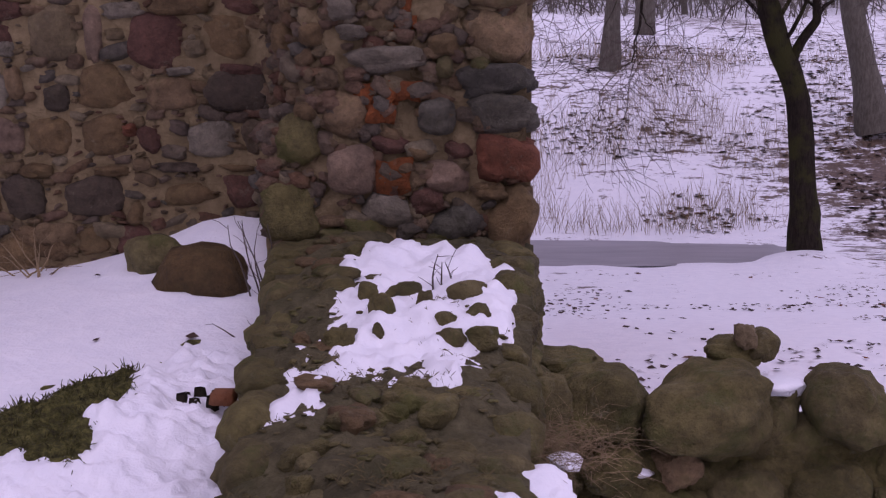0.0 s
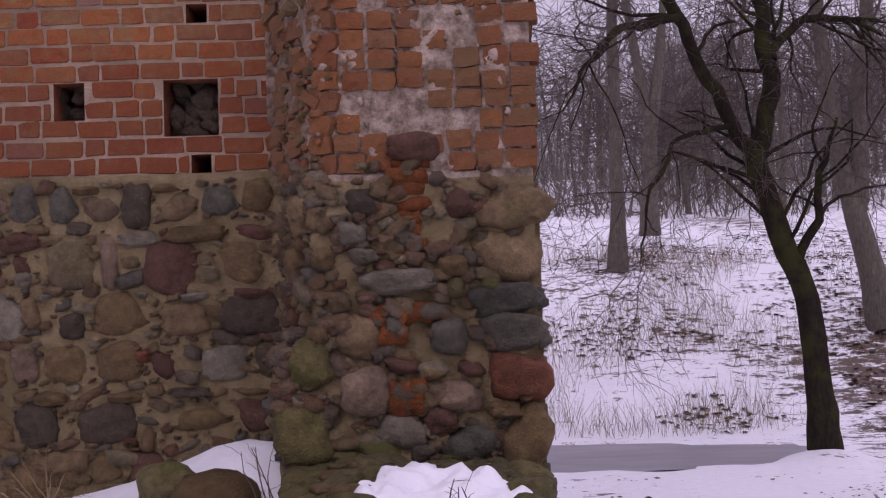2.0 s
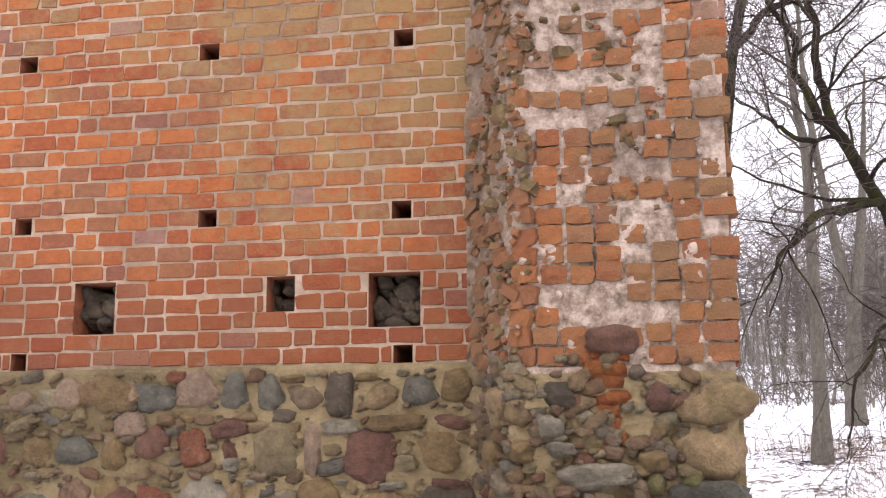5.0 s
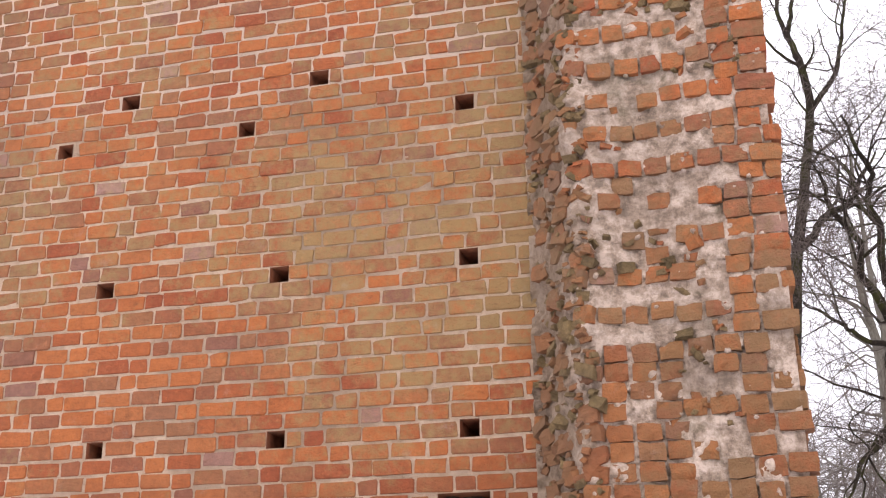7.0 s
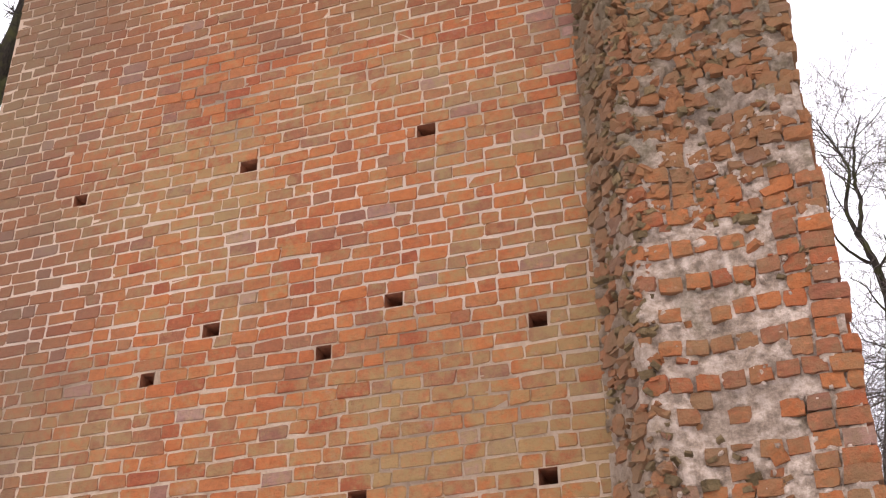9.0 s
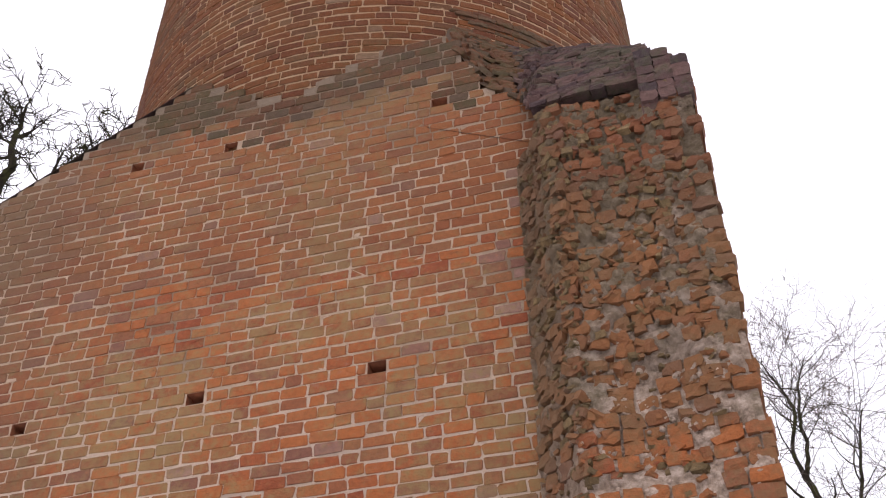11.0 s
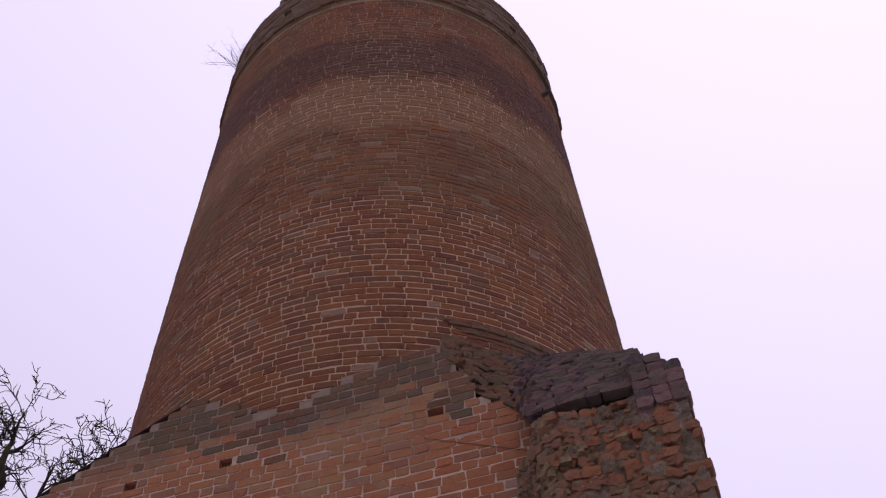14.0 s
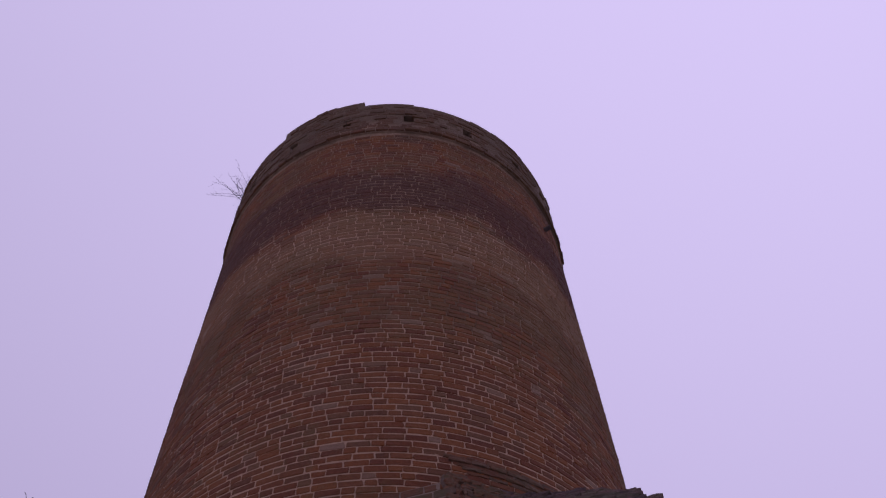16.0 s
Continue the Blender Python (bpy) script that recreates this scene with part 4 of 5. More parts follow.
# a pillar of brick patching amid the stones
for k in range(8):
    z = 1.73 + k * 0.068
    w = (0.13, 0.12, 0.15, 0.13, 0.17, 0.19, 0.21, 0.18)[k]
    x = -0.37 + 0.02 * math.sin(k * 2)
    part("brick", mesh_of("brick", torn_brick(w, 0.064, 0.1, 0.012, 0.005, 0.006), TORN_FACES, m_orange), foot, at=(x, face_y(x, z), z))

# sloping cap of thin weathered bricks over stub and corner
CAP_FRONT = [(-1.72, 6.40, 10.38), (-1.42, 6.40, 9.62), (-1.08, 6.38, 9.28), (-0.95, 5.92, 8.62), (-0.5, 5.87, 8.66), (-0.1, 5.87, 8.64)]
CAP_BACK = [(-1.75, 6.84, 10.98), (-1.50, 6.97, 10.95), (-1.20, 7.15, 10.88), (-0.85, 7.05, 10.64), (-0.45, 7.02, 10.5), (-0.1, 7.0, 10.36)]


def cap_at(u, v):
    """The weathered shoulder between wall and shaft: u along it, v up its slope."""
    a = [float(np.interp(u * 5, range(6), [p[k] for p in CAP_FRONT])) for k in range(3)]
    b = [float(np.interp(u * 5, range(6), [p[k] for p in CAP_BACK])) for k in range(3)]
    bow = 0.05 * math.sin(v * math.pi) + 0.025 * fbm(u * 9, v * 6, 81)
    return np.array([a[0] + (b[0] - a[0]) * v, a[1] + (b[1] - a[1]) * v - bow * 0.6, a[2] + (b[2] - a[2]) * v + bow])


cv = [cap_at(i / 30, j / 20) + (0, 0.02, -0.012) for j in range(21) for i in range(31)]
cf = [(j * 31 + i, j * 31 + i + 1, (j + 1) * 31 + i + 1, (j + 1) * 31 + i) for j in range(20) for i in range(30)]
cap = part("cap", mesh_of("cap", cv, cf, m_ledge), torn, "dark weathered sloping shoulder of thin bricks")
tiles, ledge, mossy = Soup(), Soup(), Soup()
for j in range(32):
    v0 = (j + 0.3) / 32
    u = rng.uniform(0, 0.03)
    while u < 0.99:
        p = cap_at(u, v0)
        q = cap_at(min(1.0, u + 0.05), v0)
        step = (q - p) / 0.05
        w = rng.uniform(0.09, 0.22)
        du = w / max(0.6, float(np.hypot(step[0], step[1])))
        m = cap_at(min(1.0, u + du / 2), v0)
        yaw = math.atan2(step[1], step[0]) if abs(step[0]) > 1e-4 else 0.0
        fall = -math.atan2(step[2], float(np.hypot(step[0], step[1])))
        if rng.random() > 0.07:
            b = torn_brick(w, 0.052, 0.10, 0.006 + rng.uniform(0, 0.014), 0.003, 0.004)
            b = b @ np.array(Euler((0, 0.85 * fall, yaw)).to_matrix()).T
            (tiles if u > 0.3 + 0.1 * rng.random() else mossy).add(b + m, TORN_FACES)
        u += du + 0.004
for j in range(5):
    z, r = 11.27 - 0.052 * j, RAD + 0.012 + 0.012 * (j % 2)
    a, last = -1.09 + 0.02 * j, -0.66
    while a < last:
        w = rng.uniform(0.14, 0.26)
        ledge.add(bent(torn_brick(w, 0.048, 0.05, 0.004, 0.003, 0.003), a + w / 2 / r, z, r), [q[::-1] for q in TORN_FACES])
        a += (w + 0.008) / r
part("cap_brickwork", tiles.mesh("cap_brickwork", m_cope, False), cap, "thin dark brick layers", "stuff")
part("ledge_brickwork", ledge.mesh("ledge_brickwork", m_ledge, False), cap, "slanting bricks let into the shaft", "stuff")
part("mossy_brickwork", mossy.mesh("mossy_brickwork", m_ledge, False), cap, "mossy brick layers beside the shaft", "stuff")
block = Soup()
for j in range(6):
    for i in range(3 if j < 5 else 2):
        block.add(torn_brick(0.128, 0.094, 0.3, 0.01, 0.004, 0.004) + (-0.05 + i * 0.128, 5.81, 8.36 + 0.095 * j - (0.025 * i if j > 2 else 0)), TORN_FACES)
block.add([(-0.12, 5.84, 8.2), (S_R - 0.02, 5.84, 8.2), (S_R - 0.02, 6.8, 8.2), (-0.12, 6.8, 8.2), (-0.12, 5.84, 8.95), (S_R - 0.1, 5.84, 8.80), (S_R - 0.1, 6.8, 9.5), (-0.12, 6.8, 9.75)],
          [(0, 1, 5, 4), (1, 2, 6, 5), (2, 3, 7, 6), (3, 0, 4, 7), (4, 5, 6, 7)])
part("edge_block", block.mesh("edge_block", m_cope, False), cap, "dark bricks at the broken corner", "stuff")

# ---- low remains of the curtain wall, running from the stub ----
low = thing("low_wall", "overgrown stump of a field-stone wall with snow", "wall ruin", (-0.35, 4.3, 0))


def low_edges(y):
    t = (y - 2.0) / 3.8
    return -0.60 - 0.34 * t, 0.08 + 0.20 * t


def low_z(x, y):
    t = smooth(2.6, 5.8, y)
    l, r = low_edges(y)
    rim = min(1.0, 4.0 * (x - l + 0.02), 4.0 * (r - x + 0.02))
    return 0.40 + 0.36 * t + 0.06 * max(rim, -1) - 0.06 + 0.06 * fbm(x * 2.5, y * 2.5, 6) + 0.03 * fbm(x * 9, y * 9, 7, 3)


lv, lf = [], []
LX, LY = 34, 90
for j in range(LY + 1):
    y = 1.9 + 4.0 * j / LY
    l, r = low_edges(y)
    for i in range(LX + 1):
        if i in (0, LX):
            lv.append((l - 0.02 if i == 0 else r + 0.02, y, -0.4))
        else:
            x = l + (r - l) * (i - 1) / (LX - 2)
            lv.append((x, y, low_z(x, y)))
lf = [(j * (LX + 1) + i, j * (LX + 1) + i + 1, (j + 1) * (LX + 1) + i + 1, (j + 1) * (LX + 1) + i) for j in range(LY) for i in range(LX)]
lf.append(tuple(range(LX, -1, -1)))
low_body = part("wall_body", mesh_of("wall_body", lv, lf, m_dirt), low, "earth and rotten mortar on the wall's top")
y = 2.2
while y < 5.75:
    l, r = low_edges(y)
    d = rng.uniform(0.11, 0.17)
    for k in range(4):
        lay_stone(low_body, l + 0.02 + rng.normal(0, 0.012) + 0.035 * (k == 3), y + d, low_z(l + 0.08, y) - 0.05 - 0.17 * (3 - k), 0.12, d, 0.085, m_mossy, turn=rng.normal(0, 9))
    if y > 3.0:
        for k in range(3):
            lay_stone(low_body, r - 0.075 + rng.normal(0, 0.012), y + d, low_z(r - 0.08, y) - 0.05 - 0.17 * (2 - k), 0.12, d, 0.09, m_mossy, turn=rng.normal(0, 9))
    y += 2 * d + 0.02
for x, y, s0 in [(-0.3, 4.78, 0.077), (-0.43, 4.63, 0.038), (-0.03, 4.71, 0.085), (-0.36, 4.44, 0.05), (-0.11, 4.37, 0.038), (0.01, 4.46, 0.05), (-0.1, 4.25, 0.054), (0.02, 4.26, 0.052), (-0.2, 4.5, 0.026), (-0.36, 4.26, 0.021), (-0.49, 4.21, 0.061)]:
    lay_stone(low_body, x, y, low_z(x, y) + 0.022, s0, s0 * 0.8, 0.045, m_mossy, turn=rng.normal(0, 20), tilt=rng.normal(0, 6))
for _ in range(120):
    y = rng.uniform(2.4, 5.65)
    l, r = low_edges(y)
    x = rng.uniform(l + 0.15, r - 0.15)
    if y > 3.8 and abs(x + 0.18) < 0.36:
        continue
    lay_stone(low_body, x, y, low_z(x, y) - 0.012, rng.uniform(0.03, 0.12), rng.uniform(0.03, 0.09), rng.uniform(0.02, 0.045), m_mossy if rng.random() < 0.6 else m_brown, turn=rng.uniform(0, 180))
crumb = Soup()
for _ in range(700):
    y = rng.uniform(2.2, 5.7)
    l, r = low_edges(y)
    x = rng.uniform(l + 0.05, r - 0.05)
    s0 = rng.uniform(0.004, 0.014)
    v, f = CHIPS[int(rng.integers(6))]
    crumb.add(turned(v, (s0 * 1.8, s0, s0 * 0.4), (x, y, low_z(x, y) + 0.001), (0, 0, rng.uniform(0, 180))), f)
part("crumbs", crumb.mesh("crumbs", m_mossy), low_body, "crumbs of stone and mortar", "stuff")


turf = Soup()
for k in range(5200):
    y = rng.uniform(2.3, 5.0)
    l, r = low_edges(y)
    x = rng.uniform(l, r - 0.1)
    if fbm(x * 3, y * 3, 61) < 0.12:
        continue
    flat = k % 3 == 0
    w = np.array((rng.normal(0, 0.8), rng.normal(0, 0.8), 0.05 if flat else 0.8))
    w = w / np.linalg.norm(w)
    p = np.array((x, y, low_z(x, y) + 0.004))
    q = p + w * rng.uniform(0.012, 0.045)
    turf.add([p + (0.0008, 0, 0), p - (0.0008, 0, 0), q, (p + q) / 2 + (0, 0.001, 0.004)], [(0, 1, 3), (1, 2, 3), (2, 0, 3)])
part("turf", turf.mesh("turf", m_turf, False), low_body, "short dry grass between the stones", "stuff")


def snow_patch(name, x0, x1, y0, y1, surface, cover, thick, label, step=0.016):
    """A sheet of settled snow over a surface, thinning to nothing at its uneven edge."""
    v, f, at = [], [], {}
    nx_, ny_ = int((x1 - x0) / step), int((y1 - y0) / step)
    for j in range(ny_ + 1):
        for i in range(nx_ + 1):
            x, y = x0 + (x1 - x0) * i / nx_, y0 + (y1 - y0) * j / ny_
            c = cover(x, y)
            if c > -0.3:
                at[i, j] = len(v)
                v.append((x, y, surface(x, y) + thick * min(1.0, c * 3.0) + 0.006 * fbm(x * 6, y * 6, 13, 2)))
    for i, j in at:
        q = [(i, j), (i + 1, j), (i + 1, j + 1), (i, j + 1)]
        if all(k in at for k in q):
            f.append([at[k] for k in q])
    ob = new(name, mesh_of(name, v, f, m_snow))
    return tagged(ob, label, "snow")


def low_cover(x, y):
    l, r = low_edges(y)
    inner = min((x - l - 0.02) * 6, (r - 0.07 - x) * 12, (x + 0.57 - 0.05 * (y - 4.2)) * 2.5, (0.19 - x) * 3.0, (5.5 - 0.5 * abs(x + 0.3) - y) * 2.0, (y - 3.72 - 0.95 * max(x + 0.42, 0)) * 1.2)
    return min(inner, 0.3) + (0.34 + 0.2 * (1 - smooth(4.0, 4.8, y))) * fbm(x * 4.2, y * 2.6, 21, 4) + 0.16 * fbm(x * 17, y * 13, 23, 2) - 0.05


snow_patch("snow_patch", -0.85, 0.3, 3.45, 5.75, low_z, low_cover, 0.034, "melting snow lying on the stony wall top")
snow_patch("snow_patch", -0.3, 0.35, 2.6, 3.7, low_z, lambda x, y: 0.10 - 1.6 * math.hypot(x - 0.1, (y - 3.1) * 0.7) + 0.4 * fbm(x * 4, y * 4, 22, 3), 0.05,
           "small snow remnant at the wall's edge", 0.012)

# ---- branch of big boulders to the right ----
branch = thing("boulder_wall", "dry wall of big mossy boulders with snow pockets", "stone wall", (1.2, 4.6, 0))
bv = [(0.0, 4.75, -0.6), (3.4, 4.75, -0.6), (3.4, 4.72, 0.12), (0.0, 4.72, 0.12), (0.0, 5.2, 0.05), (3.4, 5.2, 0.05), (0.0, 5.2, -0.6), (3.4, 5.2, -0.6)]
b_body = part("wall_body", mesh_of("wall_body", bv, [(0, 1, 2, 3), (3, 2, 5, 4), (4, 5, 7, 6), (0, 3, 4, 6), (1, 7, 5, 2)], m_dirt, False), branch, "earth between the boulders")


def boulder(x, y, z, w, d, h, material=None, turn=0, tilt=0, k=None):
    lay_stone(b_body, x, y, z - 0.05, w * 0.49, d / 2, h * 0.49, material or m_mossy, turn=turn, tilt=tilt, name="boulder", k=k)


boulder(0.19, 4.44, 0.33, 0.29, 0.36, 0.30, k=10)
boulder(0.46, 4.52, 0.34, 0.33, 0.36, 0.28)
boulder(0.90, 4.50, 0.32, 0.50, 0.44, 0.33, tilt=-6, k=5)
boulder(1.42, 4.52, 0.34, 0.31, 0.36, 0.30, k=0)
boulder(1.19, 4.60, 0.27, 0.16, 0.24, 0.26)
boulder(0.77, 4.44, 0.12, 0.17, 0.18, 0.14, m_buff, tilt=-20)
boulder(0.53, 4.46, 0.10, 0.20, 0.24, 0.20)
boulder(1.00, 4.48, -0.02, 0.28, 0.30, 0.24)
boulder(1.32, 4.48, 0.0, 0.30, 0.32, 0.26)
boulder(0.74, 4.48, -0.06, 0.24, 0.30, 0.22)
boulder(1.66, 4.54, 0.10, 0.26, 0.30, 0.26)
boulder(1.95, 4.56, 0.26, 0.36, 0.36, 0.30)
boulder(2.35, 4.56, 0.24, 0.34, 0.36, 0.28)
boulder(1.06, 4.66, 0.57, 0.09, 0.10, 0.09, m_stone)
boulder(1.03, 4.72, 0.50, 0.22, 0.2, 0.12, m_mossy)
boulder(1.13, 4.72, 0.52, 0.14, 0.16, 0.14, m_mossy)
boulder(1.56, 4.50, -0.08, 0.24, 0.28, 0.22)
boulder(0.35, 4.75, 0.44, 0.30, 0.24, 0.10, m_mossy)
boulder(0.62, 4.56, 0.03, 0.32, 0.3, 0.27)
boulder(0.90, 4.58, 0.02, 0.32, 0.3, 0.30, k=5)
boulder(1.20, 4.56, 0.03, 0.34, 0.3, 0.30, k=0)
boulder(1.52, 4.58, 0.04, 0.34, 0.3, 0.30, k=10)
boulder(0.30, 4.58, 0.08, 0.30, 0.3, 0.30, k=5)
for x, y, z, w, h in ((0.63, 4.50, 0.30, 0.07, 0.06), (0.62, 4.40, 0.06, 0.055, 0.05), (1.17, 4.52, 0.36, 0.10, 0.05), (1.62, 4.55, 0.22, 0.08, 0.07), (0.27, 4.62, 0.36, 0.12, 0.05), (0.32, 4.05, 0.20, 0.06, 0.04)):
    ob = tagged(new("snow_patch", stone_mesh(int(rng.integers(12)), m_snow, "snow_patch")), "pocket of snow between mossy boulders", "snow")
    ob.location, ob.scale = (x, y + 0.08, z - 0.02), (w * 1.05, 0.10, h * 0.55)
y_low = Soup()
for _ in range(260):
    v, f = CHIPS[int(rng.integers(6))]
    r = rng.uniform(0.03, 0.08)
    y_low.add(turned(v, (r * 1.3, 0.08, r), (rng.uniform(0.2, 3.2), 4.56, rng.uniform(-0.5, 0.16)), (0, rng.normal(0, 20), 0)), f)
part("packing_stones", y_low.mesh("packing_stones", m_mossy), b_body, "small stones between the boulders", "stuff")


# ---- trees ----
def tube(soup, pts, radii, sides):
    """A tapered limb along a line of points."""
    pts = np.asarray(pts, float)
    ring = []
    for k, p in enumerate(pts):
        d = pts[min(k + 1, len(pts) - 1)] - pts[max(k - 1, 0)]
        d = d / (np.linalg.norm(d) + 1e-9)
        u = np.cross(d, (0.31, 0.95, 0.05))
        u = u / (np.linalg.norm(u) + 1e-9)
        w = np.cross(d, u)
        a = np.arange(sides) * math.tau / sides
        ring.append(p + radii[k] * (np.cos(a)[:, None] * u + np.sin(a)[:, None] * w))
    n = sides
    f = [(j * n + i, j * n + (i + 1) % n, (j + 1) * n + (i + 1) % n, (j + 1) * n + i) for j in range(len(pts) - 1) for i in range(n)]
    soup.add(np.concatenate(ring), f)


def limb(start, way, length, bend, droop, r):
    """A wandering line from start."""
    n = 4 if length < 1.2 else 7
    p, d, out = np.array(start, float), np.array(way, float), [np.array(start, float)]
    for _ in range(n):
        d = d + r.normal(0, bend, 3) + (0, 0, droop)
        d = d / np.linalg.norm(d)
        p = p + d * length / n
        out.append(p)
    return np.array(out)


def ramify(wood, twigs, line, radii, depth, length, r, many, droop, thin=0.008):
    """Side branches along a limb, down to the twigs."""
    n = many[0]
    for k in range(n):
        t = (0.25 + 0.75 * (k + r.random()) / n) * (len(line) - 1)
        i = min(int(t), len(line) - 2)
        p = line[i] + (line[i + 1] - line[i]) * (t - i)
        ax = line[i + 1] - line[i]
        ax = ax / np.linalg.norm(ax)
        side = np.cross(ax, r.normal(0, 1, 3))
        side = side / (np.linalg.norm(side) + 1e-9)
        way = ax * r.uniform(0.4, 0.9) + side * r.uniform(0.6, 1.0)
        le = length * r.uniform(0.6, 1.15)
        rad = max(thin, min(0.042, radii[i] * r.uniform(0.3, 0.55)))
        sub = limb(p, way / np.linalg.norm(way), le, 0.22, droop, r)
        rr = np.linspace(rad, max(thin * 0.6, rad * 0.3), len(sub))
        tube(wood if depth > 1 else twigs, sub, rr, 5 if depth > 1 else 3)
        if depth > 0 and len(many) > 1:
            ramify(wood, twigs, sub, rr, depth - 1, length * 0.52, r, many[1:], droop * 1.2, thin)


def tree(name, label, limbs, seed, many, length, droop, bark=None, depth=2, thin=0.008, twig=None):
    """limbs: lines of points with their radii; the first is the trunk."""
    r = np.random.default_rng(seed)
    at = limbs[0][0][0]
    ob = thing(name, label, "tree", at)
    wood, boughs, twigs = Soup(), Soup(), Soup()
    for k, (pts, radii) in enumerate(limbs):
        pts = np.asarray(pts, float)
        t = np.linspace(0, len(pts) - 1, 4 * len(pts))
        line = np.stack([np.interp(t, range(len(pts)), pts[:, c]) for c in range(3)], 1)
        line[1:-1] = 0.25 * line[:-2] + 0.5 * line[1:-1] + 0.25 * line[2:]
        sway = np.sin(np.arange(len(line))[:, None] * 0.9 + r.uniform(0, 6, 3)) * np.sin(np.linspace(0, math.pi, len(line)))[:, None]
        line += sway * (0.01 if k == 0 else 0.04)
        line[1:-1] += r.normal(0, 0.006 if k == 0 else 0.014, line[1:-1].shape)
        rad = np.interp(t, range(len(pts)), radii)
        tube(wood, line, rad * (1 + 0.02 * r.normal(0, 1, len(rad))), 12)
        ramify(boughs, twigs, line[len(line) // 3 if k == 0 else 1:], rad[len(line) // 3 if k == 0 else 1:], depth, length, r, many if k == 0 else (many[0] + (8 if k < 5 else -3), *(m - (k >= 5) for m in many[1:])), droop, thin)
    part("trunk", wood.mesh("trunk", bark or m_bark), ob)
    part("bough", boughs.mesh("bough", bark or m_bark), ob, kind="stuff")
    part("crown", twigs.mesh("crown", twig or m_twig), ob, "bare winter twigs", "stuff")
    return ob


def at(az, el, y):
    """The place at depth y in a direction from where the visitor stands."""
    a, e = radians(az), radians(el)
    return (y * math.tan(a), y, 1.6 + y / math.cos(a) * math.tan(e))


G = "bare park trees"
big = tree("tree", "bare leaning tree with a forked mossy trunk beside the pond", [
    ([at(15.6, -8.6, 19.3), at(15.4, -5.2, 19.3), at(15.0, -1.0, 19.3), at(13.8, 2.1, 19.2), at(13.0, 4.9, 19.2), at(12.9, 5.7, 19.2)], [0.30, 0.21, 0.19, 0.18, 0.175, 0.17]),
    ([at(13.0, 5.4, 19.2), at(12.1, 6.5, 19.1), at(11.1, 8.8, 18.9), at(9.9, 11.1, 18.7), at(9.25, 13.0, 18.6), at(7.8, 15.4, 18.4), at(6.9, 16.6, 18.2), at(6.2, 18.1, 18.1), at(6.2, 19.9, 18.0), at(5.1, 21.5, 17.8), at(4.8, 23.2, 17.7)], [0.13, 0.115, 0.105, 0.10, 0.095, 0.09, 0.075, 0.06, 0.052, 0.042, 0.02]),
    ([at(7.8, 15.4, 18.4), at(7.2, 17.7, 18.4), at(7.2, 20.0, 18.4), at(7.0, 21.6, 18.4), at(7.2, 23.1, 18.4), at(6.2, 25.6, 18.4)], [0.08, 0.068, 0.06, 0.052, 0.045, 0.02]),
    ([at(13.0, 5.4, 19.2), at(13.4, 6.6, 19.3), at(13.8, 9.2, 19.5), at(13.4, 11.0, 19.6), at(13.5, 12.5, 19.8), at(12.6, 17, 20), at(11.2, 21, 20.3), at(10.5, 28, 20.6)], [0.16, 0.15, 0.14, 0.13, 0.12, 0.09, 0.06, 0.02]),
    ([at(13.8, 9.8, 19.5), at(14.0, 10.7, 19.6), at(15.6, 11.6, 19.8), at(17.3, 11.4, 20.0), at(18.7, 10.5, 20.2)], [0.09, 0.08, 0.065, 0.05, 0.03]),
    ([at(11.8, 6.9, 19.0), at(10.5, 6.8, 18.6), at(9.2, 6.2, 18.2), at(8.3, 4.6, 17.8), at(7.7, 2.6, 17.4), at(7.4, 0.5, 17.0)], [0.05, 0.042, 0.034, 0.027, 0.02, 0.01]),
    ([at(14.4, 0, 19.3), at(15.6, 2.4, 19.0), at(15.9, 5, 18.7), at(16.6, 7, 18.4)], [0.09, 0.07, 0.05, 0.02]),
    ([at(9.6, 12.1, 18.6), at(8.6, 11.9, 18.2), at(6.9, 11.8, 17.8), at(5.8, 10.8, 17.5), at(4.9, 9.6, 17.2), at(4.0, 8.0, 16.8)], [0.07, 0.055, 0.048, 0.04, 0.028, 0.012]),
    ([at(6.9, 15.0, 18.2), at(5.7, 15.5, 18.0), at(4.8, 16.3, 17.8), at(3.3, 17.3, 17.5)], [0.045, 0.036, 0.028, 0.012]),
], 3, (10, 9, 7), 2.4, -0.05, thin=0.0045)
tagged(big, group=G)
t2 = tree("tree", "slim upright bare tree on the snowy slope", [
    ([at(6.4, 0.2, 31), at(6.5, 3, 31), at(6.5, 7, 31), at(6.5, 11, 31), at(6.5, 14.7, 31), at(6.1, 17, 31), at(5.7, 23, 31)], [0.30, 0.19, 0.17, 0.15, 0.13, 0.10, 0.03])],
    4, (13, 7, 5), 3.4, 0.02, m_pale_bark, thin=0.009)
tagged(t2, group=G)
t3 = tree("tree", "thick bare tree with a flared foot on the slope", [
    ([at(18.4, -2.6, 27), at(17.9, 0, 27), at(17.3, 2.4, 27), at(16.8, 4.6, 27), at(16.1, 9.7, 27), at(15.9, 12.3, 27), at(15.2, 18, 27), at(15.0, 24, 27)], [0.46, 0.29, 0.26, 0.19, 0.17, 0.15, 0.09, 0.03]),
    ([at(17.4, 2.6, 27), at(17.4, 4.0, 27), at(17.6, 8.4, 27), at(18.1, 12.1, 27), at(18.6, 19, 27)], [0.24, 0.22, 0.18, 0.15, 0.04])],
    5, (5, 4, 3), 3.0, 0.0, m_pale_bark, thin=0.008)
tagged(t3, group=G)
